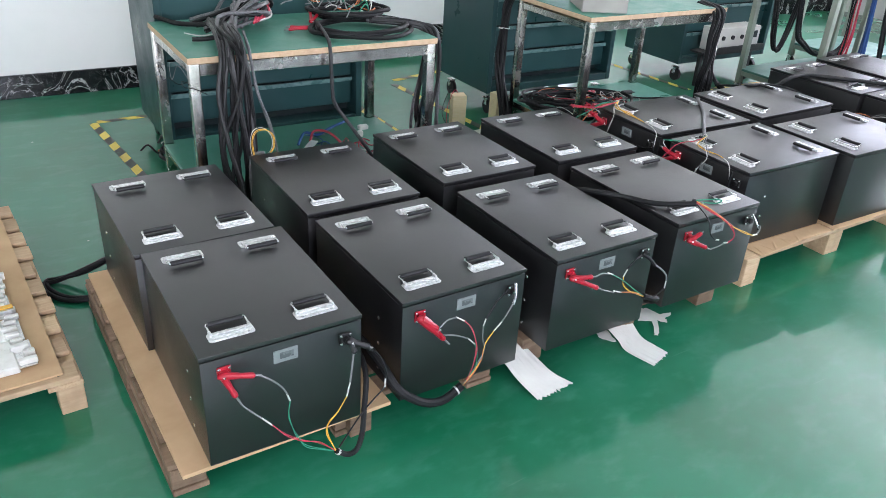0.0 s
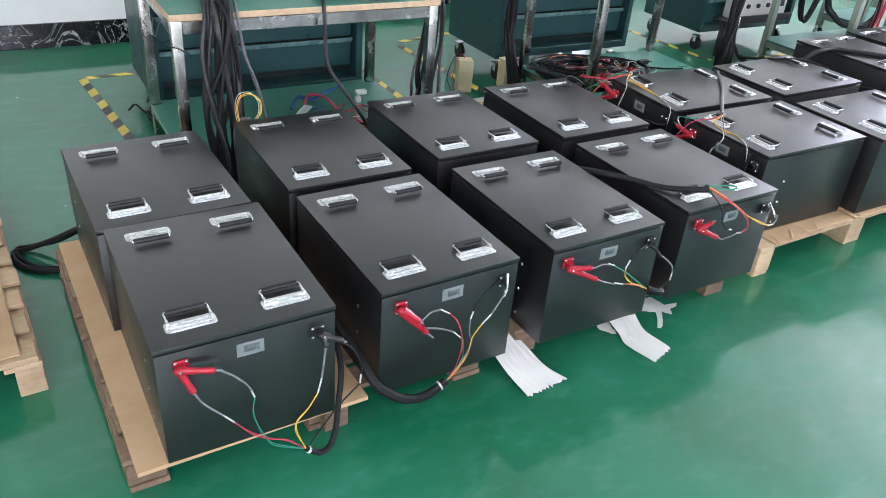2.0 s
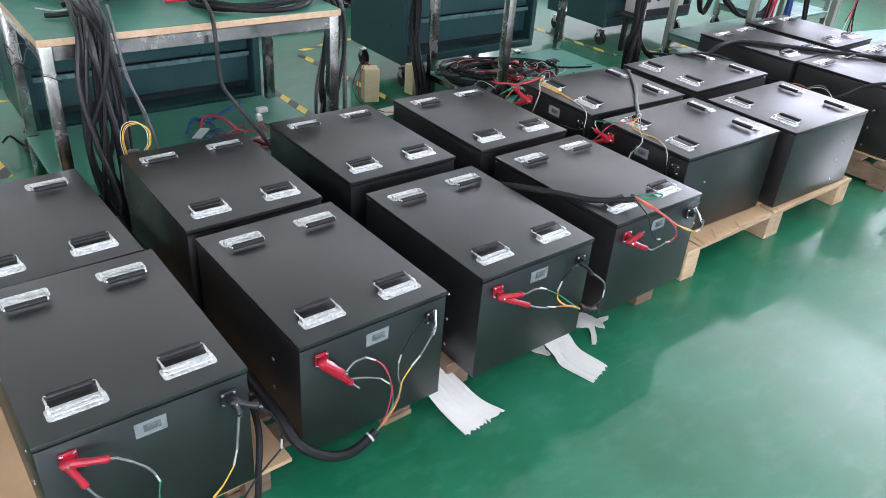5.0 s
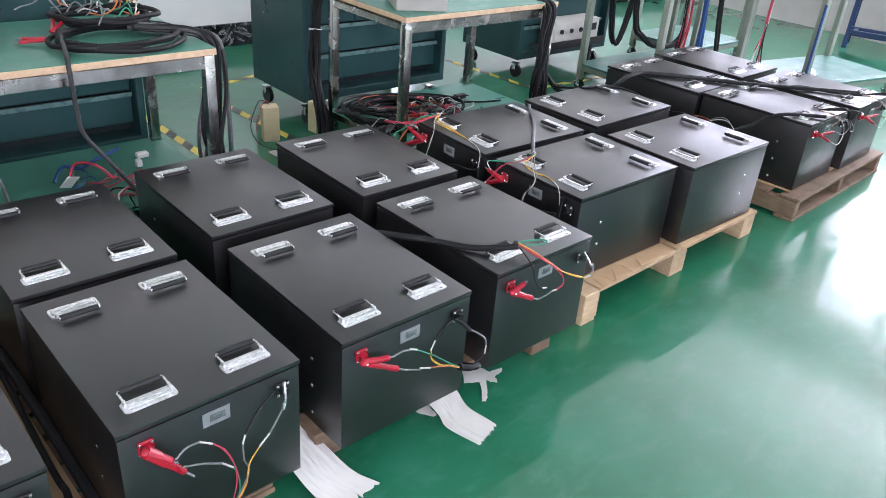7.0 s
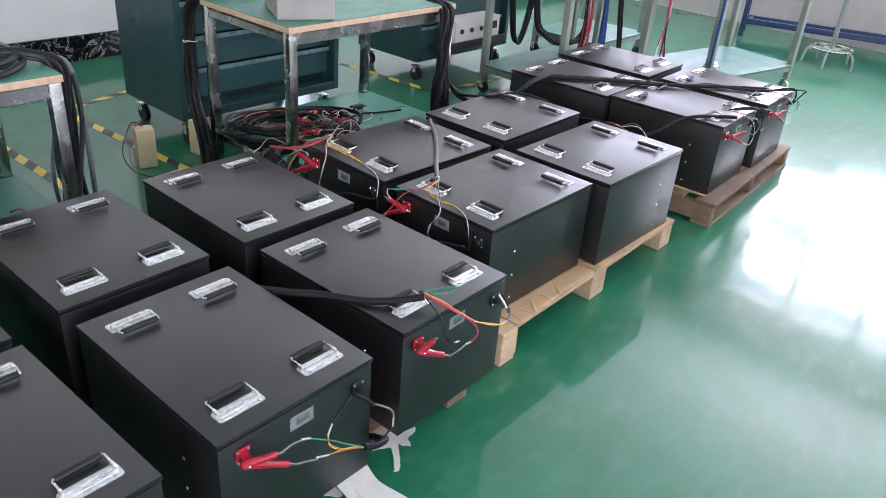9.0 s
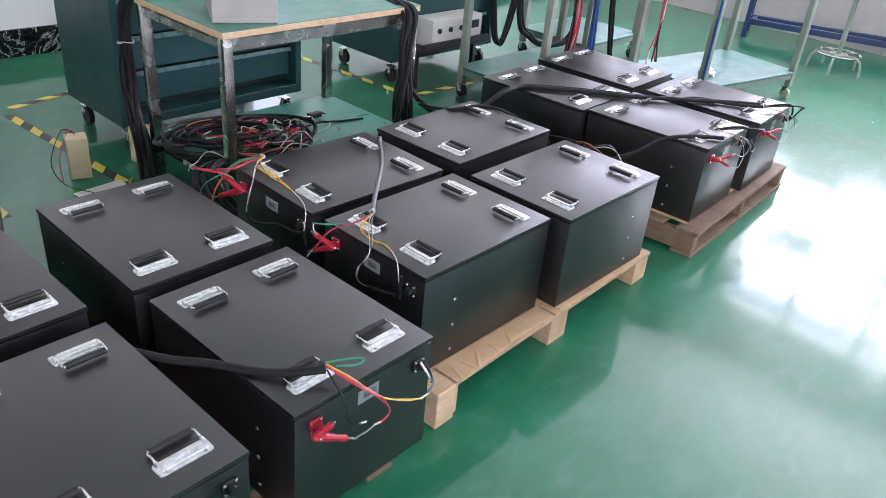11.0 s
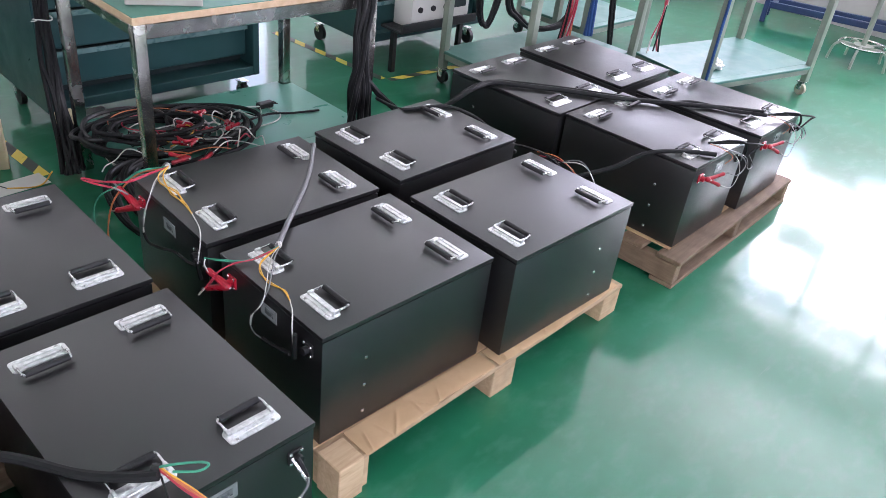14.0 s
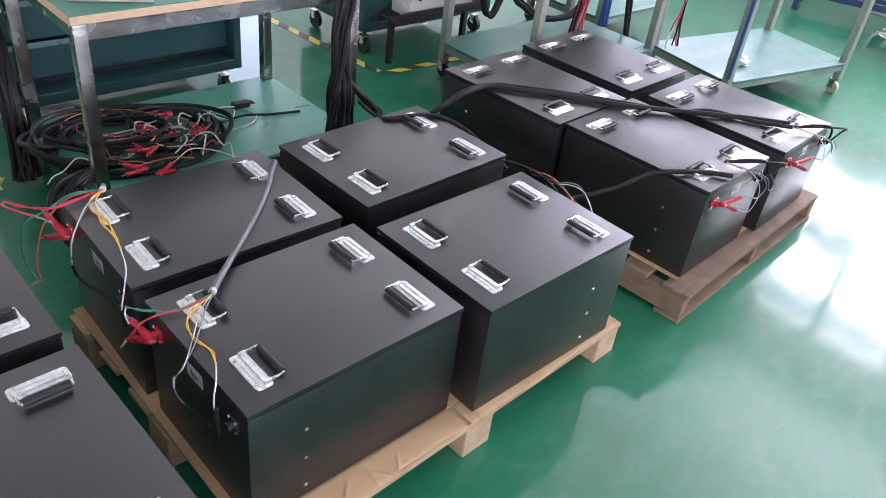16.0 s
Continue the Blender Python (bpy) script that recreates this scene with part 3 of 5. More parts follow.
creased_strip("creased brown cardboard strip along a pallet edge", [(2.627, 1.668), (2.69, 1.67), (2.817, 1.682), (2.96, 1.692), (3.122, 1.693)], 1.76, 0.1245, 0.003,
              ((2.675, 0.3, 0.006), (2.70, -0.2, 0.005), (2.805, 0.9, 0.008), (2.815, -0.8, 0.008), (2.84, 0.1, 0.006), (2.945, 0.7, 0.007)), 5)
creased_strip("bent brown cardboard strip along a pallet edge", [(3.135, 1.69), (3.26, 1.692), (3.42, 1.695), (3.56, 1.703), (3.765, 1.713)], 1.76, 0.1245, 0.003,
              ((3.18, 0.2, 0.007), (3.22, -0.3, 0.005), (3.39, 0.5, 0.006)), 7)
sheet("cardboard_sheet", "brown cardboard under battery boxes on an old pallet", "cardboard", CARD, -0.48, 0.48, -0.54, 0.55, 0.1195, 0.004, m=pose(4.59, 2.30, 0, 0, 0, 3), seed=9)


# ---- benches and cabinets ----
def bench(x0, x1, y0, y1, h, label, shelf=0.18, casters=False, mat=None, top=True, frame_mat=None, shelf_mat=None, rz=0, wheel=None):
    cx, cy, sx, sy = (x0 + x1) / 2, (y0 + y1) / 2, x1 - x0, y1 - y0
    ob = thing("workbench", label, "workbench", "steel workbenches", pose(cx, cy, 0, 0, 0, rz))
    mat, frame_mat = mat or MAT, frame_mat or STEEL
    if top:
        bm = B()
        block(bm, sx, sy, 0.024, 0, 0, h - 0.014, 0.002)
        core = part("worktop", bm, CHIP, ob, "raw chipboard worktop edge")
        bm = B()
        block(bm, sx - 0.004, sy - 0.004, 0.003, 0, 0, h - 0.0004, 0.001)
        part("mat", bm, mat, core, "green rubber mat")
    lw = 0.04
    z0 = 0.085 if casters else 0.0
    for kx in (-1, 1):
        for ky in (-1, 1):
            bm = B()
            block(bm, lw, lw, h - 0.028 - z0, kx * (sx / 2 - lw / 2 - 0.006), ky * (sy / 2 - lw / 2 - 0.006), (h - 0.028 + z0) / 2, 0.003, segs=2)
            leg = part("leg", bm, frame_mat, ob)
            if casters:
                caster(leg, kx * (sx / 2 - 0.03), ky * (sy / 2 - 0.03), mat=wheel)
    for z in ((h - 0.053, shelf - 0.022) if top else (shelf - 0.022,)):
        for ky in (-1, 1):
            bm = B()
            block(bm, sx - 2 * lw - 0.014, 0.03, 0.05 if z > 0.4 else 0.036, 0, ky * (sy / 2 - lw / 2 - 0.006), z, 0.003)
            part("rail", bm, frame_mat, ob)
        for kx in (-1, 1):
            bm = B()
            block(bm, 0.03, sy - 2 * lw - 0.014, 0.036, kx * (sx / 2 - lw / 2 - 0.006), 0, z, 0.003)
            part("rail", bm, frame_mat, ob)
    bm = B()
    block(bm, sx - 0.1, sy, 0.016, 0, 0, shelf + 0.004, 0.002)
    block(bm, sx, sy - 0.1, 0.016, 0, 0, shelf + 0.0056, 0.002)
    part("lower_shelf", bm, shelf_mat or mat, ob, "green covered lower shelf")
    return ob


def caster(parent, x, y, r=0.035, mat=None):
    bm = B()
    rod(bm, (x - 0.012, y, r), (x + 0.012, y, r), r, 18)
    c = part("caster_wheel", bm, mat or BLACKRUB, parent)
    bm = B()
    block(bm, 0.045, 0.05, 0.006, x, y + 0.008, 2 * r + 0.009, 0.001)
    for k in (-1, 1):
        block(bm, 0.003, 0.03, 0.045, x + k * 0.018, y + 0.006, 2 * r - 0.014, 0.001)
    part("caster_fork", bm, CHROME, c)


def cabinet(x0, x1, y0, y1, z0, z1, drawers, label, casters=True):
    """A tool cabinet with its drawers towards -y."""
    cx, cy, sx, sy = (x0 + x1) / 2, (y0 + y1) / 2, x1 - x0, y1 - y0
    ob = thing("tool_cabinet", label, "tool cabinet", "green tool cabinets", pose(cx, cy, 0))
    t = 0.035
    for nm, args in (("side_panel", (t, sy, z1 - z0, -sx / 2 + t / 2, 0, (z0 + z1) / 2)), ("side_panel", (t, sy, z1 - z0, sx / 2 - t / 2, 0, (z0 + z1) / 2)),
                     ("bottom_panel", (sx - 2 * t, sy, t * 1.3, 0, 0, z0 + t * 0.65)), ("top_panel", (sx - 2 * t, sy, t, 0, 0, z1 - t / 2)),
                     ("back_panel", (sx - 2 * t, 0.01, z1 - z0 - 2.3 * t, 0, sy / 2 - 0.005, (z0 + z1) / 2 + 0.15 * t))):
        part(nm, block(B(), *args, 0.003), CABGREEN, ob)
    # Dark sheet behind the drawer gaps, painted as the shade inside the cabinet.
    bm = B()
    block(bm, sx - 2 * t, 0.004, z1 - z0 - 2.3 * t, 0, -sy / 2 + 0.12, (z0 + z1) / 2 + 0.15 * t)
    part("inner_shade", bm, CABDARK, ob)
    for a, b in drawers:
        bm = B()
        block(bm, sx - 2 * t - 0.012, 0.05, b - a - 0.022, 0, -sy / 2 + 0.082, (a + b) / 2 - 0.01, 0.003)
        d = part("drawer", bm, DRAWER, ob)
        bm = B()
        block(bm, sx - 2 * t - 0.014, 0.022, 0.012, 0, -sy / 2 + 0.048, b - 0.017, 0.003)
        block(bm, sx - 2 * t - 0.014, 0.004, 0.022, 0, -sy / 2 + 0.036, b - 0.014, 0.001)
        part("drawer_pull", bm, PULL, d, "full width folded edge pull")
    if casters:
        for kx in (-1, 1):
            for ky in (-1, 1):
                bm = B()
                block(bm, 0.07, 0.07, 0.006, kx * (sx / 2 - 0.06), ky * (sy / 2 - 0.06), z0 - 0.004)
                c = part("caster_plate", bm, CHROME, ob)
                caster(c, kx * (sx / 2 - 0.06), ky * (sy / 2 - 0.06), (z0 - 0.02) / 2 if z0 < 0.1 else 0.045)
    return ob


bench(0.755, 1.865, 3.01, 3.67, 0.752, "steel framed bench with green mat, cables hanging off its edge")
bench(2.775, 3.785, 3.03, 3.665, 0.785, "steel framed bench with green mat and a coil of cables below", shelf_mat=PALEMAT)
bench(4.80, 5.86, 3.02, 3.66, 0.96, "pale steel bench on casters with hanging cable loops", casters=True, mat=FARMAT, frame_mat=PALELEG)
bench(5.98, 6.72, 3.50, 4.10, 0.96, "pale steel bench on casters by the far wall", casters=True, mat=FARMAT, frame_mat=PALELEG)
bench(5.838, 6.894, 2.41, 3.01, 0.96, "steel framed bench on casters with bare pale green shelf", casters=True, mat=FARMAT, frame_mat=PALELEG, rz=-11.5, wheel=NYLON)

cabinet(0.81, 1.86, 3.78, 4.38, 0.12, 0.93, ((0.215, 0.37), (0.37, 0.53), (0.53, 0.70), (0.70, 0.90)), "dark green steel tool cabinet behind a bench")
cabinet(2.77, 3.785, 3.885, 4.45, 0.145, 0.95, ((0.235, 0.39), (0.39, 0.55), (0.55, 0.72), (0.72, 0.92)), "dark green steel tool cabinet on casters, drawers shut")
cabinet(4.59, 5.56, 4.02, 4.60, 0.14, 0.93, ((0.17, 0.36), (0.36, 0.55), (0.55, 0.74), (0.74, 0.90)), "dark green steel tool cabinet on casters with black bins")

tr = thing("instrument", "grey electronic instrument on a black tray before the cabinet", "instrument", m=pose(4.95, 3.9, 0))
part("tray", block(B(), 0.6, 0.17, 0.016, 0.0, 0.0, 0.25, 0.004), BLACKRUB, tr)
part("tray_edge", block(B(), 0.6, 0.012, 0.05, 0.0, -0.0915, 0.275, 0.003), BLACKRUB, tr)
for x in (-0.27, 0.27):
    part("tray_leg", block(B(), 0.03, 0.03, 0.241, x, 0.0, 0.1205, 0.002), BLACKRUB, tr)
case = part("case", block(B(), 0.46, 0.15, 0.17, 0.02, 0.005, 0.344, 0.006, segs=2), GREYBOX, tr)
for x in (-0.15, -0.05, 0.05):
    part("socket", rod(B(), (x, -0.069, 0.36), (x, -0.08, 0.36), 0.016, 14), BLACKRUB, case)
part("front_label", block(B(), 0.1, 0.003, 0.05, 0.17, -0.0715, 0.37), CABDARK, case)

solo("carton", block(B(), 0.24, 0.3, 0.2, 0, 0, 0.1, 0.003), CARTON, "pale grey carton standing on the green bench", "box", m=pose(2.99, 3.235, 0.7865, 0, 0, -27))


# ---- floor tape ----
def tape(x0, y0, x1, y1, w=0.046):
    d = Vector((x1 - x0, y1 - y0, 0))
    bm = block(B(), d.length, w, 0.0012, 0, 0, 0.0007)
    m = pose((x0 + x1) / 2, (y0 + y1) / 2, 0, 0, 0, math.degrees(math.atan2(d.y, d.x)))
    solo("floor_tape", bm, TAPE, "worn yellow and black hazard tape on the floor", "tape", "hazard tape strips", m, smooth=0)


for seg in ((0.575, 4.62, 0.665, 3.70), (0.6, 4.63, 1.8, 4.68), (2.09, 4.75, 2.13, 3.62), (2.555, 4.72, 2.64, 3.66), (2.6, 4.80, 3.85, 5.10), (4.475, 4.78, 4.555, 3.83), (4.58, 3.80, 5.6, 3.76)):
    tape(*seg)


# ---- wiring on the battery boxes ----
def harness(label, pieces, name="wire_harness", m=None, category="wiring", group="test lead harnesses"):
    """pieces: part name, material, radius, points; each is one cable, wire or sleeve."""
    ob = thing(name, label, category, group, m)
    for nm, mat, r, pts in pieces:
        part(nm, tube(B(), pts, r, 9 if r > 0.006 else 6, 6), mat, ob)
    return ob


def pair(nm, mat, pts, r=0.0012, d=0.004):
    """Two thin wires side by side that part a little on the way."""
    a = [Vector(p) for p in pts]
    n = len(a)
    b = [p + Vector((d * math.sin(2.6 * i + 1), -0.002, d * math.cos(2.1 * i))) * (1 if 0 < i < n - 1 else 0.4) for i, p in enumerate(a)]
    return [(nm, mat, r, a), (nm, mat, r, b)]


def clip(parent, jaw, ends, mat, nm, r0=0.0066, r1=0.008):
    """A battery clip: a jaw on the terminal and two tapered grips."""
    jaw = Vector(jaw)
    bm = B()
    bmesh.ops.create_uvsphere(bm, u_segments=12, v_segments=8, radius=0.012, matrix=Matrix.Translation(jaw) @ Matrix.Diagonal((1.1, 1.0, 0.8, 1)))
    body = part(nm, bm, mat, parent)
    for tip in ends:
        e = jaw.lerp(Vector(tip), 0.76)
        part("clip_lead", rod(B(), e, Vector(tip), 0.0028, 8), WIREGREY, body)
        bm = B()
        rod(bm, jaw, jaw.lerp(e, 0.55), r0 * 1.5, 10, r0 * 1.2)
        rod(bm, jaw.lerp(e, 0.45), e, r0, 10, r1)
        bmesh.ops.create_uvsphere(bm, u_segments=10, v_segments=6, radius=r1 * 0.98, matrix=Matrix.Translation(e))
        part("clip_grip", bm, mat, body)
    bm = B()
    rod(bm, jaw - Vector((0.004, 0.004, 0)), jaw + Vector((0.004, -0.0125, 0)), 0.0035, 8)
    part("clip_rivet", bm, CHROME, body)
    return body


TW, TY = ("lead_tag", WIREWHITE, 0.0024), 1.49
h = harness("coloured test wires and a red clip hanging on a black box", [
    ("lead", WIREGREY, 0.0026, [(0.503, 1.492, 0.386), (0.528, 1.485, 0.368), (0.552, 1.483, 0.34), (0.565, 1.483, 0.314)]),
    (*TW, [(0.563, 1.483, 0.318), (0.571, 1.484, 0.291)]),
    *pair("wire", WIREGRN, [(0.571, 1.484, 0.291), (0.566, 1.483, 0.254), (0.571, 1.482, 0.216), (0.584, 1.48, 0.17), (0.612, 1.478, 0.131), (0.682, 1.475, 0.088)]),
    ("lead", WIREGREY, 0.0026, [(0.445, 1.488, 0.336), (0.457, 1.485, 0.312), (0.498, 1.482, 0.262)]),
    (*TW, [(0.496, 1.482, 0.265), (0.521, 1.482, 0.233)]),
    *pair("wire", WIRERED, [(0.519, 1.482, 0.235), (0.555, 1.48, 0.192), (0.597, 1.478, 0.157), (0.64, 1.476, 0.131), (0.685, 1.474, 0.09)]),
    ("lead", BLACKPVC, 0.0028, [(0.777, 1.49, 0.385), (0.811, 1.48, 0.36), (0.834, 1.478, 0.303), (0.834, 1.478, 0.275)]),
    (*TW, [(0.834, 1.478, 0.28), (0.832, 1.478, 0.246)]),
    ("lead", BLACKPVC, 0.0022, [(0.832, 1.478, 0.246), (0.766, 1.476, 0.185), (0.698, 1.474, 0.095)]),
    ("lead", WIREGREY, 0.003, [(0.75, 1.495, 0.40), (0.742, 1.485, 0.354), (0.734, 1.483, 0.293)]),
    (*TW, [(0.735, 1.483, 0.297), (0.724, 1.483, 0.25)]),
    *pair("wire", WIREYEL, [(0.724, 1.483, 0.25), (0.697, 1.48, 0.212), (0.669, 1.478, 0.185), (0.664, 1.477, 0.148), (0.688, 1.474, 0.088)]),
    ("cable_sleeve", BLACKPVC, 0.0078, [(0.688, 1.474, 0.086), (0.72, 1.47, 0.062), (0.75, 1.475, 0.066), (0.772, 1.49, 0.10), (0.787, 1.51, 0.16), (0.815, 1.56, 0.235), (0.835, 1.66, 0.25), (0.84, 1.8, 0.2), (0.84, 2.2, 0.2), (0.85, 2.72, 0.16), (0.9, 2.9, 0.05)]),
    ("cable_tie", WIREWHITE, 0.009, [(0.692, 1.4735, 0.082), (0.697, 1.473, 0.077)]),
], m=pose(-0.0212, 0.0078, -0.003, 0, 0, -0.57))
clip(h, (0.418, 1.508, 0.402), ((0.506, 1.49, 0.388), (0.446, 1.487, 0.333)), RED, "red_clip")
clip(h, (0.745, 1.505, 0.403), ((0.797, 1.482, 0.382), (0.75, 1.485, 0.375)), BLACKRUB, "black_clip")

h = harness("coloured test wires with a red clip on a black box", [
    ("lead", WIREGREY, 0.0026, [(0.998, 1.49, 0.366), (1.02, 1.489, 0.384), (1.05, 1.488, 0.386)]),
    (*TW, [(1.048, 1.488, 0.387), (1.076, 1.487, 0.367)]),
    *pair("wire", WIRERED, [(1.076, 1.487, 0.367), (1.102, 1.485, 0.338), (1.119, 1.484, 0.292), (1.123, 1.483, 0.243), (1.109, 1.48, 0.184), (1.083, 1.478, 0.148)]),
    ("lead", WIREGREY, 0.0026, [(1.01, 1.49, 0.338), (1.05, 1.488, 0.325), (1.095, 1.487, 0.301)]),
    (*TW, [(1.093, 1.487, 0.303), (1.118, 1.486, 0.276)]),
    *pair("wire", WIREGRN, [(1.118, 1.486, 0.276), (1.13, 1.484, 0.241), (1.126, 1.482, 0.2), (1.109, 1.48, 0.177), (1.083, 1.478, 0.148)]),
    ("bare_clip_arm", CHROME, 0.0045, [(1.262, 1.505, 0.43), (1.256, 1.492, 0.395), (1.247, 1.488, 0.372)]),
    ("lead", WIREGREY, 0.0026, [(1.247, 1.488, 0.375), (1.225, 1.487, 0.342), (1.211, 1.487, 0.322)]),
    (*TW, [(1.212, 1.487, 0.323), (1.184, 1.486, 0.3)]),
    *pair("wire", WIREYEL, [(1.184, 1.486, 0.3), (1.156, 1.484, 0.267), (1.144, 1.482, 0.215), (1.112, 1.48, 0.176), (1.083, 1.478, 0.148)]),
    *pair("wire", WIREORG, [(1.15, 1.483, 0.25), (1.142, 1.481, 0.21), (1.11, 1.479, 0.17), (1.081, 1.477, 0.146)]),
    ("lead", BLACKPVC, 0.0032, [(1.235, 1.50, 0.42), (1.19, 1.492, 0.395), (1.165, 1.488, 0.365), (1.153, 1.488, 0.35)]),
    (*TW, [(1.153, 1.488, 0.351), (1.145, 1.487, 0.328)]),
    ("lead", WIREGREY, 0.0022, [(1.145, 1.487, 0.328), (1.145, 1.485, 0.284), (1.154, 1.483, 0.247), (1.132, 1.481, 0.205), (1.09, 1.478, 0.152)]),
    ("cable_sleeve", BLACKPVC, 0.013, [(1.078, 1.477, 0.146), (1.019, 1.475, 0.12), (0.959, 1.475, 0.13), (0.905, 1.485, 0.165), (0.872, 1.51, 0.2), (0.862, 1.6, 0.24), (0.862, 1.9, 0.24), (0.862, 2.4, 0.22), (0.87, 2.75, 0.2), (0.95, 2.92, 0.05)]),
    ("cable_tie", WIREWHITE, 0.0142, [(1.062, 1.4765, 0.138), (1.057, 1.4762, 0.136)]),
], m=pose(0.044, -0.0003, -0.0085, 0, 0, 1.22))
clip(h, (0.948, 1.508, 0.400), ((1.0, 1.487, 0.358), (1.03, 1.485, 0.304)), RED, "red_clip", 0.0095, 0.0082)

h = harness("looped grey and orange wires with a red clip", [
    ("lead", WIREGREY, 0.0026, [(1.548, 1.492, 0.384), (1.578, 1.494, 0.386), (1.616, 1.495, 0.375)]),
    (*TW, [(1.60, 1.495, 0.383), (1.625, 1.495, 0.371)]),
    ("wire", WIREGRN, 0.0018, [(1.62, 1.495, 0.373), (1.676, 1.49, 0.335), (1.732, 1.488, 0.288), (1.776, 1.486, 0.255)]),
    ("lead", WIREGREY, 0.0026, [(1.585, 1.49, 0.328), (1.606, 1.492, 0.318), (1.639, 1.492, 0.303)]),
    (*TW, [(1.637, 1.492, 0.309), (1.672, 1.491, 0.295)]),
    *pair("wire", WIREORG, [(1.672, 1.491, 0.295), (1.71, 1.489, 0.288), (1.745, 1.487, 0.274), (1.776, 1.486, 0.253)]),
    ("lead", BLACKPVC, 0.006, [(1.765, 1.512, 0.40), (1.785, 1.497, 0.385), (1.805, 1.49, 0.36)]),
    ("lead", WIREGREY, 0.0028, [(1.80, 1.49, 0.368), (1.83, 1.485, 0.345), (1.858, 1.484, 0.318), (1.868, 1.484, 0.292)]),
    (*TW, [(1.868, 1.484, 0.295), (1.866, 1.484, 0.262)]),
    ("lead", BLACKPVC, 0.0024, [(1.866, 1.484, 0.262), (1.833, 1.484, 0.245), (1.792, 1.485, 0.246), (1.776, 1.486, 0.252)]),
    ("lead", BLACKPVC, 0.0034, [(1.755, 1.51, 0.40), (1.72, 1.5, 0.397), (1.685, 1.495, 0.375)]),
    (*TW, [(1.687, 1.495, 0.377), (1.672, 1.494, 0.35)]),
    *pair("wire", WIREYEL, [(1.672, 1.494, 0.35), (1.675, 1.492, 0.325), (1.702, 1.49, 0.296), (1.74, 1.488, 0.272), (1.776, 1.486, 0.253)]),
    ("cable_sleeve", BLACKPVC, 0.0095, [(1.774, 1.486, 0.256), (1.812, 1.484, 0.238), (1.86, 1.5, 0.215), (1.885, 1.55, 0.17), (1.895, 1.7, 0.12), (1.895, 2.2, 0.12), (1.9, 2.75, 0.1)]),
], m=pose(0.0274, 0.0022, -0.0015, 0, 0, 0.48))
clip(h, (1.474, 1.512, 0.386), ((1.55, 1.49, 0.385), (1.588, 1.488, 0.327)), RED, "red_clip")

h = harness("thick black cable with coloured wires over a black lid", [
    ("cable_sleeve", BLACKPVC, 0.0098, [(1.855, 2.7, 0.2), (1.85, 2.3, 0.3), (1.838, 2.06, 0.395), (1.845, 1.95, 0.435), (1.873, 1.875, 0.4495), (1.925, 1.815, 0.4495), (1.99, 1.715, 0.452), (2.045, 1.645, 0.468), (2.08, 1.612, 0.477)]),
    ("cable_tie", BLACKRUB, 0.0108, [(2.08, 1.632, 0.477), (2.087, 1.622, 0.477)]),
    *pair("wire", WIRERED, [(2.085, 1.622, 0.477), (2.102, 1.575, 0.466), (2.12, 1.535, 0.452), (2.15, 1.505, 0.42), (2.17, 1.497, 0.384), (2.142, 1.5, 0.362)], 0.0014, 0.004),
    (*TW, [(2.148, 1.5, 0.364), (2.128, 1.502, 0.365)]),
    ("lead", WIREGREY, 0.0024, [(2.13, 1.502, 0.364), (2.11, 1.508, 0.352), (2.08, 1.513, 0.345)]),
    *pair("wire", WIREORG, [(2.086, 1.624, 0.479), (2.107, 1.572, 0.468), (2.128, 1.53, 0.45), (2.155, 1.505, 0.423)], 0.0014, 0.004),
    *pair("wire", WIREYEL, [(2.088, 1.625, 0.48), (2.112, 1.57, 0.466), (2.15, 1.512, 0.428), (2.217, 1.494, 0.388), (2.27, 1.492, 0.368)], 0.0014, 0.004),
    (*TW, [(2.26, 1.492, 0.37), (2.295, 1.496, 0.366)]),
    ("lead", WIREGREY, 0.003, [(2.292, 1.496, 0.366), (2.313, 1.503, 0.375), (2.318, 1.508, 0.39)]),
    ("bare_clip_arm", CHROME, 0.0035, [(2.318, 1.51, 0.376), (2.309, 1.525, 0.405), (2.303, 1.54, 0.425)]),
    ("lead", BLACKPVC, 0.005, [(2.325, 1.515, 0.37), (2.32, 1.528, 0.4), (2.316, 1.54, 0.418)]),
    ("wire", WIREGRN, 0.0024, [(2.085, 1.625, 0.482), (2.112, 1.605, 0.489), (2.142, 1.578, 0.496), (2.15, 1.567, 0.493), (2.132, 1.572, 0.486), (2.10, 1.60, 0.482)]),
    ("lead", BLACKPVC, 0.002, [(2.083, 1.61, 0.474), (2.068, 1.54, 0.45), (2.062, 1.515, 0.41), (2.085, 1.512, 0.385), (2.10, 1.514, 0.378)]),
    (*TW, [(2.095, 1.514, 0.379), (2.115, 1.514, 0.374)]),
], m=pose(0.022, 0.012, 0.0005))
clip(h, (2.0, 1.54, 0.384), ((2.028, 1.516, 0.424), (2.082, 1.516, 0.344)), RED, "red_clip", 0.0072, 0.008)

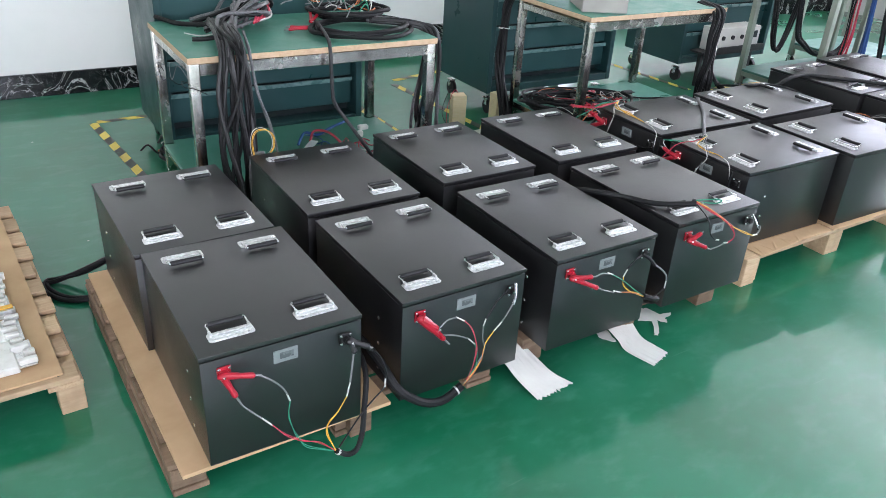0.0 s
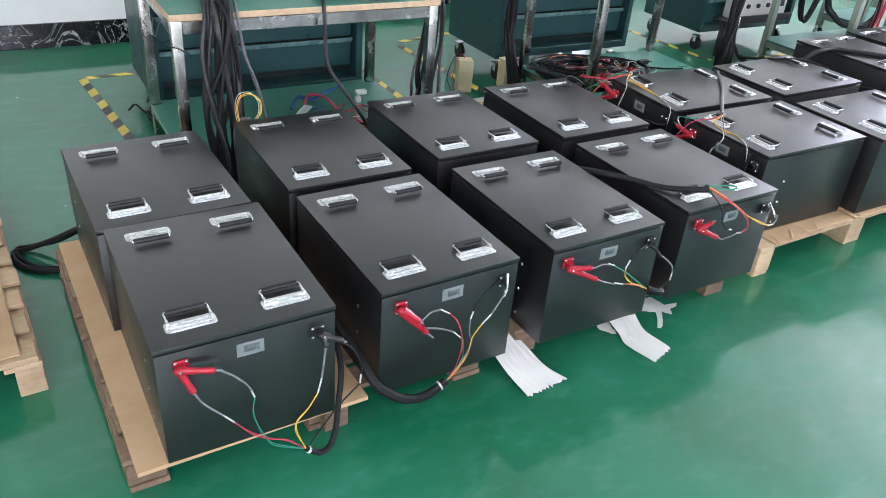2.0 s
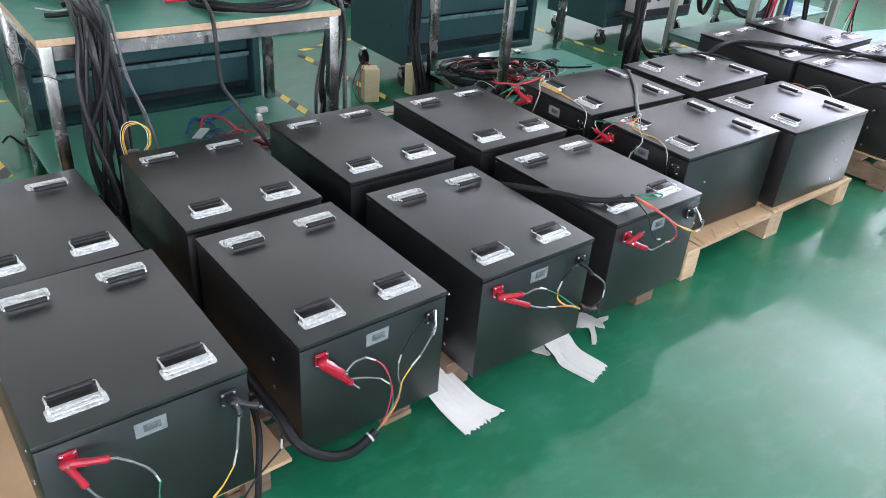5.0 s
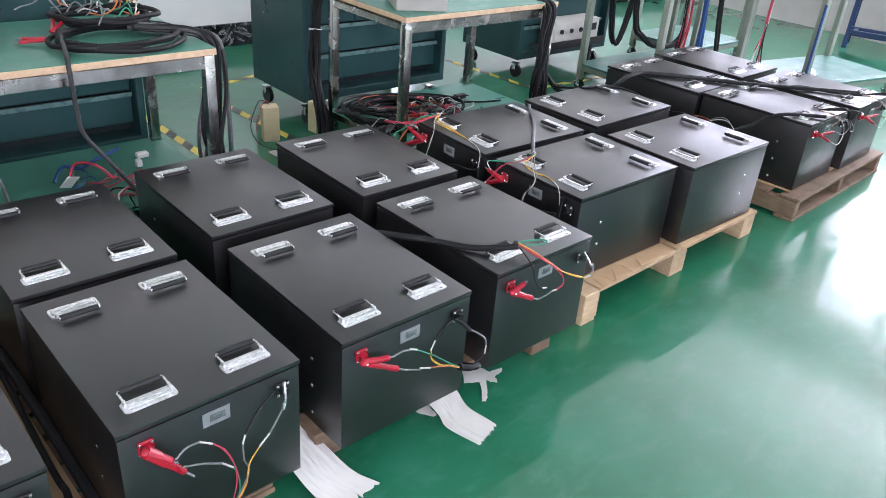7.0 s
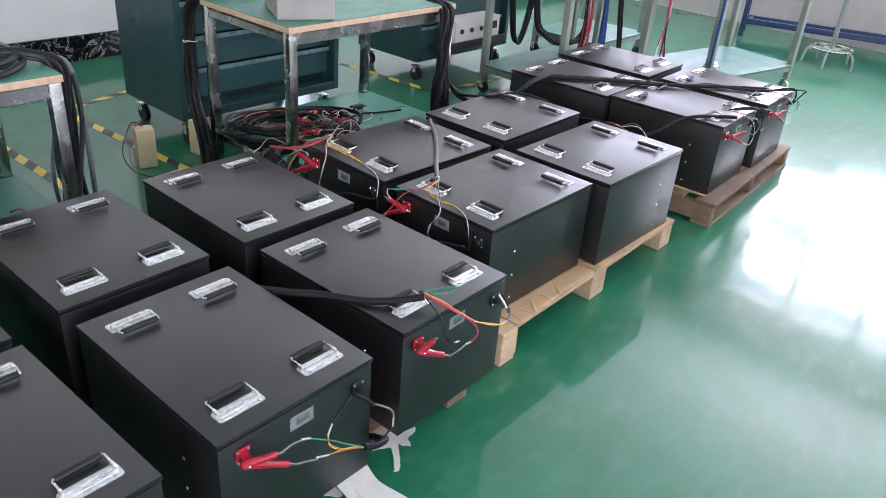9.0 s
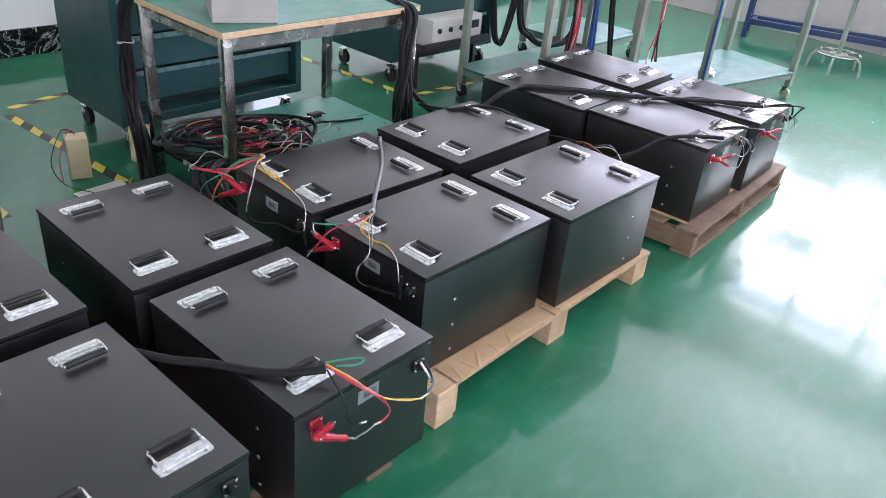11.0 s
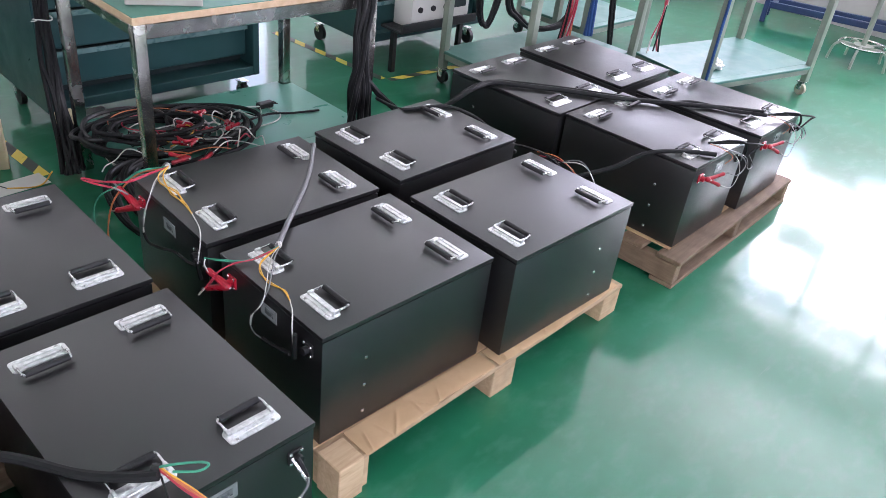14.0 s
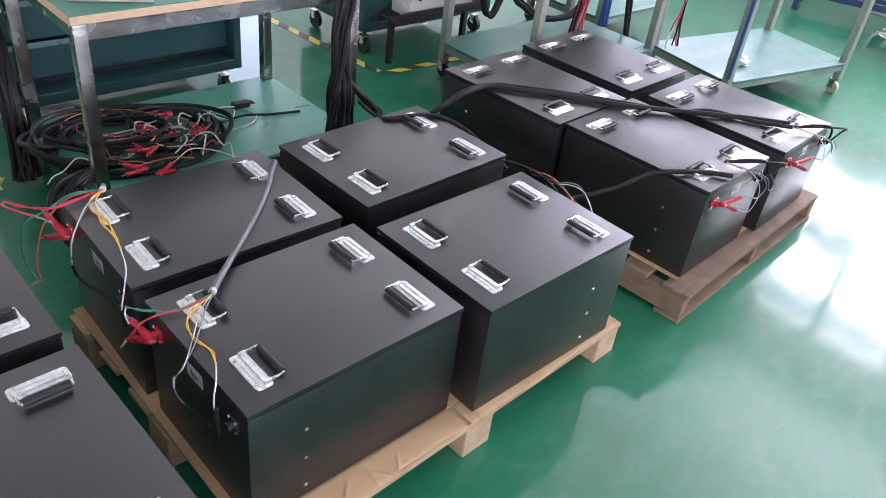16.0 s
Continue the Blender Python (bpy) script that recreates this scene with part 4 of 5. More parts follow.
h = harness("grey sleeved cable with coloured wires across two black lids", [
    ("cable_sleeve", GREYPVC, 0.0076, [(3.096, 2.664, 0.12), (3.086, 2.584, 0.4), (3.061, 2.509, 0.476), (3.027, 2.469, 0.481), (2.966, 2.394, 0.4815), (2.88, 2.302, 0.4815), (2.764, 2.196, 0.4815), (2.657, 2.096, 0.489), (2.613, 2.051, 0.495)]),
    ("cable_tie", WIREWHITE, 0.0086, [(2.62, 2.058, 0.494), (2.613, 2.051, 0.495)]),
    *pair("wire", WIRERED, [(2.61, 2.047, 0.495), (2.571, 2.047, 0.489), (2.537, 2.052, 0.483), (2.491, 2.064, 0.478), (2.458, 2.072, 0.468), (2.444, 2.094, 0.43), (2.436, 2.124, 0.385)], 0.0014),
    (*TW, [(2.439, 2.114, 0.4), (2.433, 2.134, 0.37)]),
    *pair("wire", WIREGRN, [(2.61, 2.047, 0.496), (2.566, 2.049, 0.488), (2.526, 2.056, 0.482), (2.479, 2.089, 0.479), (2.454, 2.134, 0.474)], 0.0014),
    ("lead", WIREWHITE, 0.0016, [(2.456, 2.132, 0.474), (2.448, 2.124, 0.462), (2.446, 2.104, 0.45)]),
    ("lead", WIREWHITE, 0.0014, [(2.61, 2.044, 0.496), (2.581, 2.029, 0.489), (2.546, 1.994, 0.48), (2.506, 1.944, 0.476), (2.471, 1.909, 0.462), (2.462, 1.934, 0.42), (2.462, 1.946, 0.38)]),
    ("lead", WIREGREY, 0.0018, [(2.61, 2.042, 0.496), (2.576, 2.014, 0.488), (2.541, 1.974, 0.479), (2.501, 1.929, 0.477), (2.468, 1.916, 0.45), (2.462, 1.942, 0.41), (2.462, 1.947, 0.38), (2.462, 1.929, 0.365), (2.462, 1.894, 0.37)]),
    (*TW, [(2.462, 1.94, 0.415), (2.462, 1.946, 0.385)]),
    *pair("wire", WIREYEL, [(2.608, 2.044, 0.495), (2.571, 2.039, 0.486), (2.546, 2.029, 0.48), (2.525, 1.999, 0.4775), (2.523, 1.958, 0.4765), (2.529, 1.909, 0.4765), (2.518, 1.864, 0.4765)], 0.0014),
    ("lead", WIREWHITE, 0.0018, [(2.52, 1.869, 0.477), (2.496, 1.824, 0.478), (2.474, 1.794, 0.468), (2.466, 1.779, 0.435), (2.468, 1.776, 0.41)]),
    ("lead", BLACKPVC, 0.0055, [(2.464, 1.899, 0.368), (2.466, 1.844, 0.378), (2.468, 1.794, 0.39)]),
    ("lead", BLACKPVC, 0.0055, [(2.466, 1.772, 0.462), (2.469, 1.776, 0.425), (2.472, 1.781, 0.385)]),
], m=pose(0.0555, 0.0537, -0.0115, 0, 0, -0.08))
clip(h, (2.476, 2.07, 0.415), ((2.456, 2.145, 0.442), (2.451, 2.15, 0.372)), RED, "red_clip", 0.0075, 0.0085)

h = harness("looped yellow and white wires with a red clip", [
    ("cable_sleeve", GREYPVC, 0.0075, [(2.742, 2.872, 0.2), (2.662, 2.822, 0.23), (2.617, 2.702, 0.36), (2.602, 2.602, 0.46), (2.582, 2.542, 0.488)]),
    ("cable_tie", WIREWHITE, 0.0084, [(2.584, 2.548, 0.486), (2.58, 2.539, 0.489)]),
    *pair("wire", WIREYEL, [(2.58, 2.537, 0.49), (2.539, 2.512, 0.488), (2.524, 2.472, 0.482), (2.537, 2.412, 0.478), (2.532, 2.352, 0.477), (2.517, 2.282, 0.477)], 0.0014),
    *pair("wire", WIREYEL, [(2.58, 2.537, 0.491), (2.547, 2.502, 0.487), (2.532, 2.452, 0.48), (2.522, 2.402, 0.477), (2.53, 2.342, 0.477), (2.519, 2.287, 0.477)], 0.0014),
    ("lead", WIREWHITE, 0.0018, [(2.519, 2.287, 0.477), (2.5, 2.212, 0.477), (2.476, 2.162, 0.47), (2.46, 2.145, 0.44), (2.454, 2.142, 0.42)]),
    ("lead", WIREWHITE, 0.0015, [(2.577, 2.537, 0.49), (2.522, 2.497, 0.482), (2.477, 2.442, 0.47), (2.454, 2.427, 0.436), (2.45, 2.447, 0.37)]),
    ("lead", WIREGREY, 0.0018, [(2.577, 2.534, 0.489), (2.517, 2.487, 0.48), (2.474, 2.437, 0.466), (2.452, 2.432, 0.43), (2.45, 2.449, 0.36)]),
    (*TW, [(2.45, 2.445, 0.375), (2.45, 2.447, 0.35)]),
    ("lead", BLACKPVC, 0.0042, [(2.45, 2.447, 0.355), (2.45, 2.417, 0.338), (2.452, 2.352, 0.355), (2.454, 2.272, 0.385), (2.455, 2.192, 0.395), (2.456, 2.147, 0.41)]),
    ("lead", BLACKPVC, 0.0055, [(2.454, 2.147, 0.43), (2.457, 2.145, 0.4), (2.46, 2.142, 0.37)]),
    *pair("wire", WIRERED, [(2.577, 2.537, 0.489), (2.52, 2.535, 0.485), (2.46, 2.53, 0.48), (2.425, 2.55, 0.475), (2.395, 2.60, 0.468), (2.372, 2.635, 0.466), (2.36, 2.60, 0.478), (2.372, 2.55, 0.488), (2.40, 2.50, 0.49)], 0.0022),
    ("lead", WIREGREY, 0.0026, [(2.398, 2.505, 0.49), (2.42, 2.49, 0.478), (2.436, 2.49, 0.462)]),
    *pair("wire", WIREGRN, [(2.577, 2.539, 0.489), (2.512, 2.572, 0.48), (2.452, 2.592, 0.44), (2.402, 2.622, 0.4), (2.387, 2.632, 0.34), (2.38, 2.60, 0.29), (2.39, 2.56, 0.26)], 0.0019),
    *pair("wire", WIREORG, [(2.577, 2.539, 0.488), (2.512, 2.592, 0.46), (2.452, 2.612, 0.40), (2.422, 2.612, 0.34), (2.402, 2.582, 0.29), (2.395, 2.55, 0.26)], 0.0019),
    ("wire", WIREYEL, 0.0018, [(2.39, 2.56, 0.26), (2.36, 2.57, 0.24), (2.34, 2.60, 0.24)]),
], m=pose(0.0236, 0.1537, -0.0115, 0, 0, -1.25))
clip(h, (2.462, 2.492, 0.415), ((2.436, 2.582, 0.457), (2.43, 2.612, 0.35)), RED, "red_clip", 0.008, 0.0085)


def front_leads(m, label, seed):
    """The leads at the front of a far box, in the box's own axes."""
    rnd = random.Random(seed)
    j = lambda: rnd.uniform(-0.012, 0.012)
    e = (-0.02, -0.215, 0.36)
    ob = harness(label, [
        ("lead", WIREGREY, 0.002, [(-0.03, -0.32, 0.285), (0.05 + j(), -0.335, 0.262), (0.092, -0.335, 0.29 + j()), (0.05, -0.31, 0.335), e]),
        ("lead", WIREWHITE, 0.0015, [(-0.04, -0.318, 0.235), (0.03, -0.33, 0.215 + j()), (0.08 + j(), -0.325, 0.25), (0.07, -0.31, 0.305), (0.02, -0.27, 0.352), e]),
        ("lead", BLACKPVC, 0.0045, [(0.16, -0.295, 0.285), (0.14, -0.305, 0.325), (0.10, -0.30, 0.365), (0.05, -0.26, 0.368), e]),
        ("lead", BLACKPVC, 0.004, [(0.15, -0.30, 0.28), (0.21 + j(), -0.325, 0.33), (0.2, -0.335, 0.342), (0.12, -0.31, 0.36), e]),
        ("lead", WIREGREY, 0.0018, [(0.17, -0.31, 0.30), (0.19, -0.33, 0.27 + j()), (0.13, -0.335, 0.262), (0.09, -0.32, 0.32), e]),
        ("wire", WIREORG, 0.0012, [(0.0, -0.29, 0.30), (0.03, -0.3, 0.325), (0.0, -0.26, 0.352), e]),
    ], m=m)
    clip(ob, (-0.137, -0.296, 0.281), ((-0.03, -0.322, 0.288), (-0.04, -0.32, 0.232)), RED, "red_clip", 0.0058, 0.0075)
    return ob


front_leads(pose(4.349, 2.014, 0.12, 0, 0, 2.3), "grey and white leads with a red clip", 3)
front_leads(pose(4.853, 2.018, 0.12, 0, 0, 3.2), "black and white leads with a red clip", 8)
harness("thick black cable lying across black box lids", [
    ("cable_sleeve", BLACKPVC, 0.0085, [(3.71, 2.03, 0.36), (3.79, 1.96, 0.4), (3.86, 1.91, 0.43), (3.935, 1.87, 0.47), (3.99, 1.815, 0.494), (4.09, 1.75, 0.4925), (4.14, 1.688, 0.495)])], name="cable", m=pose(0.15, 0.05, -0.024), category="cable")
harness("pair of thick black cables lying across black box lids", [
    ("cable_sleeve", BLACKPVC, 0.0095, [(3.59, 2.80, 0.32), (3.62, 2.645, 0.4), (3.7, 2.595, 0.455), (3.8, 2.585, 0.492), (3.925, 2.585, 0.4955), (4, 2.515, 0.495), (4.142, 2.365, 0.495), (4.272, 2.205, 0.495), (4.459, 2.035, 0.495), (4.62, 1.89, 0.495), (4.7, 1.775, 0.502)]),
    ("cable_sleeve", BLACKPVC, 0.0078, [(3.61, 2.725, 0.28), (3.65, 2.655, 0.38), (3.73, 2.615, 0.45), (3.83, 2.61, 0.488), (3.95, 2.595, 0.493), (4.03, 2.53, 0.4925), (4.17, 2.38, 0.4925), (4.3, 2.215, 0.4925), (4.409, 2.08, 0.4925), (4.54, 2.015, 0.4925), (4.616, 1.868, 0.4925), (4.69, 1.755, 0.499)])], name="cable", m=pose(0.16, 0.055, -0.024), category="cable")
harness("black cable running over a lid corner behind the box", [
    ("cable_sleeve", BLACKPVC, 0.0065, [(3.6, 2.847, 0.38), (3.5, 2.657, 0.44), (3.46, 2.537, 0.476), (3.54, 2.507, 0.48), (3.62, 2.472, 0.479), (3.66, 2.387, 0.468), (3.672, 2.297, 0.445), (3.68, 2.167, 0.4)])], name="cable", m=pose(0.12, 0.09, -0.0115), category="cable")
harness("orange, red and black leads in the gap behind a box", [
    ("lead", BLACKPVC, 0.0045, [(3.68, 2.30, 0.42), (3.70, 2.18, 0.445), (3.705, 2.08, 0.45), (3.70, 2.0, 0.43)]),
    ("wire", WIREORG, 0.0017, [(3.70, 2.12, 0.45), (3.715, 2.05, 0.458), (3.71, 1.98, 0.445), (3.70, 1.93, 0.425)]),
    ("wire", WIRERED, 0.0017, [(3.70, 2.11, 0.44), (3.725, 2.03, 0.445), (3.715, 1.96, 0.43), (3.69, 1.87, 0.425)]),
    ("wire", BLACKPVC, 0.0022, [(3.71, 2.10, 0.445), (3.70, 2.04, 0.455), (3.695, 1.98, 0.452), (3.69, 1.94, 0.43)]),
    ("lead", WIREGREY, 0.002, [(3.70, 2.02, 0.45), (3.69, 1.96, 0.487), (3.695, 1.92, 0.488), (3.70, 1.88, 0.45), (3.69, 1.85, 0.42)]),
    ("lead", WIREWHITE, 0.0017, [(3.705, 2.03, 0.445), (3.70, 1.95, 0.478), (3.70, 1.90, 0.47), (3.685, 1.84, 0.42)]),
], m=pose(0.085, 0.034, -0.0115))


# ---- cable bundles, coils and piles ----
def bundle(label, path, n, spread, r, seed, mats=(BLACKPVC,), ends=0.0, name="cable_bundle", m=None):
    """Cables that hang together along a path, each a part."""
    rnd = random.Random(seed)
    ob = thing(name, label, "cables", "hanging cable bundles", m)
    for k in range(n):
        a, d = rnd.uniform(0, 6.28), math.sqrt(rnd.random())
        pts = []
        for i, p in enumerate(path):
            a += rnd.uniform(-1.2, 1.2)
            w = spread[i] if isinstance(spread, (list, tuple)) else spread
            pts.append(Vector(p) + Vector((math.cos(a) * d * w, math.sin(a) * d * w * 0.55, rnd.uniform(-1, 1) * (ends if i == len(path) - 1 else 0.01))))
        pts = [Vector((p.x, p.y, max(p.z, r + 0.001))) for p in pts]
        part("cable", tube(B(), pts, r * rnd.uniform(0.8, 1.15), 7, 5), rnd.choice(mats), ob)
    return ob


AT1, AT2, AT3, AT5 = pose(0, 0.045, 0), pose(0.07, 0.045, 0.0), pose(0.2, -0.05, 0), pose(0.045, 0.06, 0)
bundle("thick bundle of black cables hanging off the bench edge", [(0.99, 3.35, 0.80), (0.94, 3.08, 0.815), (0.918, 2.925, 0.76), (0.905, 2.905, 0.60), (0.90, 2.905, 0.40), (0.905, 2.89, 0.20), (0.93, 2.86, 0.06), (1.0, 2.83, 0.02)], 18, [0.05, 0.05, 0.05, 0.075, 0.085, 0.08, 0.07, 0.07], 0.0088, 2, (BLACKPVC, DARKPVC, DARKPVC), m=AT1)
bundle("single black lead hanging from the bench", [(1.02, 3.1, 0.80), (0.985, 2.93, 0.765), (1.005, 2.915, 0.62), (1.04, 2.905, 0.49), (1.065, 2.90, 0.36), (1.07, 2.88, 0.2)], 2, 0.008, 0.0048, 5, (GREYPVC, DARKPVC), m=AT1)
bundle("cable bundle hanging over the end of the bench", [(1.70, 3.25, 0.79), (1.84, 3.13, 0.785), (1.91, 3.10, 0.74), (1.92, 3.12, 0.55), (1.925, 3.15, 0.35), (1.93, 3.16, 0.15), (1.935, 3.19, 0.012)], 13, [0.05, 0.03, 0.035, 0.06, 0.075, 0.085, 0.09], 0.0088, 11, (BLACKPVC, DARKPVC, GREYPVC), m=AT1)
bundle("black bundle hanging behind the bench corner with a white tie", [(2.78, 3.56, 0.80), (2.715, 3.64, 0.79), (2.695, 3.69, 0.72), (2.69, 3.70, 0.58), (2.69, 3.71, 0.42), (2.69, 3.70, 0.30), (2.68, 3.60, 0.14), (2.66, 3.53, 0.03)], 12, [0.03, 0.025, 0.025, 0.022, 0.03, 0.035, 0.045, 0.05], 0.0095, 21, m=AT2)
bundle("black bundle hanging in front of the bench leg to the floor", [(3.66, 3.12, 0.79), (3.63, 2.97, 0.765), (3.60, 2.945, 0.62), (3.60, 2.94, 0.50), (3.60, 2.94, 0.40), (3.59, 2.93, 0.22), (3.585, 2.92, 0.02)], 14, [0.04, 0.035, 0.035, 0.035, 0.06, 0.08, 0.09], 0.0095, 31, m=AT2)
bundle("two black cables leaving a bundle for the boxes", [(3.60, 2.94, 0.48), (3.64, 2.94, 0.42), (3.70, 2.93, 0.36), (3.72, 2.86, 0.32), (3.66, 2.80, 0.30)], 3, 0.012, 0.009, 33, m=AT2)


def coil(ob, cx, cy, z, rx, ry, turns, r, seed, mat, spread=0.05, arc=1.0, lift=0.0):
    rnd = random.Random(seed)
    for k in range(turns):
        a0 = rnd.uniform(0, 6.28)
        ax, ay = rx * rnd.uniform(1 - spread * 2, 1 + spread), ry * rnd.uniform(1 - spread * 2, 1 + spread)
        dx, dy, tip, ph = rnd.uniform(-0.02, 0.02), rnd.uniform(-0.02, 0.02), rnd.uniform(0, lift), rnd.uniform(0, 6.28)
        n = 13
        pts = []
        for i in range(n + 1):
            a = a0 + 6.4 * arc * i / n
            w = 1 + spread * math.sin(2 * a + ph)
            pts.append((cx + dx + ax * w * math.cos(a), cy + dy + ay * w * math.sin(a), z + r + k * r * 0.9 + tip * (0.5 + 0.5 * math.cos(a + ph)) + rnd.uniform(0, r)))
        part("cable_turn", tube(B(), pts, r, 8, 4), mat, ob)


def tangle(ob, cx, cy, z, sx, sy, n, seed, mats, r=0.002, high=0.04):
    """Short loose wires that cross each other."""
    rnd = random.Random(seed)
    for k in range(n):
        x, y, a = cx + rnd.uniform(-sx, sx), cy + rnd.uniform(-sy, sy), rnd.uniform(0, 6.28)
        pts, bend = [], rnd.choice((-0.75, 0.75))
        for i in range(6):
            pts.append((x, y, z + r + rnd.uniform(0.0, high) * (0.3 if i in (0, 5) else 1)))
            a += bend * rnd.uniform(0.4, 1.0)
            x, y = x + 0.045 * math.cos(a), y + 0.045 * math.sin(a)
        part("wire", tube(B(), pts, r, 5, 4), rnd.choice(mats), ob)


def loose_clips(ob, cx, cy, z, sx, sy, n, seed):
    rnd = random.Random(seed)
    for k in range(n):
        x, y, a = cx + rnd.uniform(-sx, sx), cy + rnd.uniform(-sy, sy), rnd.uniform(0, 6.28)
        zz = z + 0.012 + rnd.uniform(0, 0.03)
        clip(ob, (x, y, zz), ((x + 0.06 * math.cos(a), y + 0.06 * math.sin(a), zz + 0.01), (x + 0.06 * math.cos(a + 0.6), y + 0.06 * math.sin(a + 0.6), zz)), RED, "red_clip", 0.0062, 0.0075)


SHELF = 0.193
co = thing("cable_coil", "loose coil of black cables with red clips on a shelf", "cables", "coiled test cables", AT2)
coil(co, 2.96, 3.30, SHELF, 0.31, 0.22, 5, 0.0092, 4, BLACKPVC, 0.08, lift=0.03)
coil(co, 2.90, 3.30, SHELF + 0.02, 0.18, 0.14, 6, 0.0075, 6, BLACKPVC, 0.12, 0.9, 0.06)
coil(co, 3.10, 3.27, SHELF + 0.01, 0.17, 0.14, 5, 0.007, 9, DARKPVC, 0.14, 0.85, 0.05)
coil(co, 3.0, 3.33, SHELF + 0.05, 0.14, 0.10, 2, 0.0024, 12, WIREWHITE, 0.2, 0.45, 0.02)
coil(co, 2.84, 3.36, SHELF + 0.03, 0.19, 0.15, 2, 0.009, 55, DARKPVC, 0.12, 0.8, 0.025)
coil(co, 3.02, 3.31, SHELF + 0.045, 0.20, 0.15, 1, 0.0022, 18, WIRERED, 0.2, 0.45, 0.05)
coil(co, 2.97, 3.30, SHELF + 0.05, 0.17, 0.14, 1, 0.0022, 23, WIREORG, 0.2, 0.5, 0.05)
tangle(co, 3.07, 3.25, SHELF + 0.03, 0.15, 0.13, 14, 7, (WIREWHITE, WIREWHITE, WIREWHITE, WIRERED, BLACKPVC, WIREYEL), 0.0028, 0.05)
tangle(co, 2.9, 3.16, SHELF + 0.03, 0.12, 0.08, 9, 27, (WIREWHITE, WIREORG, WIRERED, BLACKPVC), 0.0022, 0.05)
loose_clips(co, 3.08, 3.24, SHELF + 0.035, 0.13, 0.12, 5, 3)
loose_clips(co, 2.93, 3.08, SHELF + 0.05, 0.05, 0.03, 2, 19)
clip(co, (2.88, 3.032, SHELF + 0.05), ((2.81, 3.062, SHELF + 0.075), (2.8, 3.022, SHELF + 0.05)), RED, "red_clip", 0.007, 0.0085)
clip(co, (2.92, 3.012, SHELF + 0.03), ((2.99, 3.032, SHELF + 0.05), (2.98, 2.992, SHELF + 0.035)), RED, "red_clip", 0.0068, 0.008)
part("wire", tube(B(), [(2.99, 3.032, SHELF + 0.05), (3.07, 3.062, SHELF + 0.06), (3.17, 3.032, SHELF + 0.03), (3.22, 2.952, SHELF + 0.01)], 0.0022), WIREWHITE, co)
part("wire", tube(B(), [(2.84, 3.042, SHELF + 0.06), (2.95, 2.992, SHELF + 0.09), (3.04, 3.002, SHELF + 0.06)], 0.002), WIREORG, co)
bundle("black cables spilling off the shelf behind the boxes", [(2.80, 3.16, 0.22), (2.66, 3.08, 0.23), (2.60, 2.96, 0.21), (2.64, 2.85, 0.12), (2.76, 2.80, 0.06), (2.92, 2.80, 0.03)], 9, [0.04, 0.06, 0.075, 0.085, 0.08, 0.06], 0.0095, 29, m=AT2)
la = thing("loose_lead", "black and white leads with a black plug lying on the shelf", "cables", m=AT2)
part("lead", tube(B(), [(3.12, 3.152, SHELF + 0.03), (3.19, 3.212, SHELF + 0.03), (3.28, 3.262, SHELF + 0.02), (3.4, 3.292, SHELF + 0.012), (3.5, 3.262, SHELF + 0.007), (3.62, 3.232, SHELF + 0.006)], 0.0048), BLACKPVC, la)
part("lead", tube(B(), [(3.17, 3.192, SHELF + 0.02), (3.24, 3.292, SHELF + 0.045), (3.33, 3.362, SHELF + 0.03), (3.41, 3.372, SHELF + 0.015)], 0.0035), WIREWHITE, la)
part("lead", tube(B(), [(3.17, 3.192, SHELF + 0.02), (3.28, 3.212, SHELF + 0.008), (3.39, 3.227, SHELF + 0.006), (3.45, 3.282, SHELF + 0.006), (3.44, 3.352, SHELF + 0.008)], 0.003), WIREWHITE, la)
plug = block(B(), 0.075, 0.03, 0.026, 3.44, 3.382, SHELF + 0.0135, 0.004)
for k in range(3):
    rod(plug, (3.47, 3.372 + 0.01 * k, SHELF + 0.016), (3.495, 3.367 + 0.013 * k, SHELF + 0.014), 0.003, 6)
part("plug", plug, BLACKRUB, la)

TOP = 0.7535
co = thing("cable_coil", "loops of black cable with red clips lying on the bench", "cables", "coiled test cables", AT1)
coil(co, 1.58, 3.17, TOP, 0.23, 0.17, 3, 0.010, 14, BLACKPVC, 0.06)
coil(co, 1.62, 3.40, TOP + 0.02, 0.17, 0.13, 4, 0.0095, 15, BLACKPVC, 0.1)
tangle(co, 1.60, 3.46, TOP + 0.04, 0.14, 0.10, 16, 17, (WIREWHITE, WIREYEL, WIREORG, WIREGRN, WIREGREY), 0.003, 0.08)
clip(co, (1.40, 3.30, TOP + 0.03), ((1.44, 3.42, TOP + 0.06), (1.46, 3.36, TOP + 0.05)), RED, "red_clip", 0.006, 0.0078)
clip(co, (1.36, 3.23, TOP + 0.02), ((1.27, 3.28, TOP + 0.018), (1.25, 3.25, TOP + 0.012)), RED, "red_clip", 0.006, 0.0075)
part("cable", tube(B(), [(1.42, 3.30, TOP + 0.03), (1.36, 3.05, TOP + 0.03), (1.335, 2.945, 0.752), (1.335, 2.93, 0.60), (1.345, 2.925, 0.52), (1.40, 2.90, 0.43), (1.46, 2.85, 0.33), (1.50, 2.82, 0.25)], 0.008), DARKPVC, co)
co = thing("cable_pile", "pile of grey and black cables with red wires on the bench", "cables", "coiled test cables", AT1)
rnd = random.Random(50)
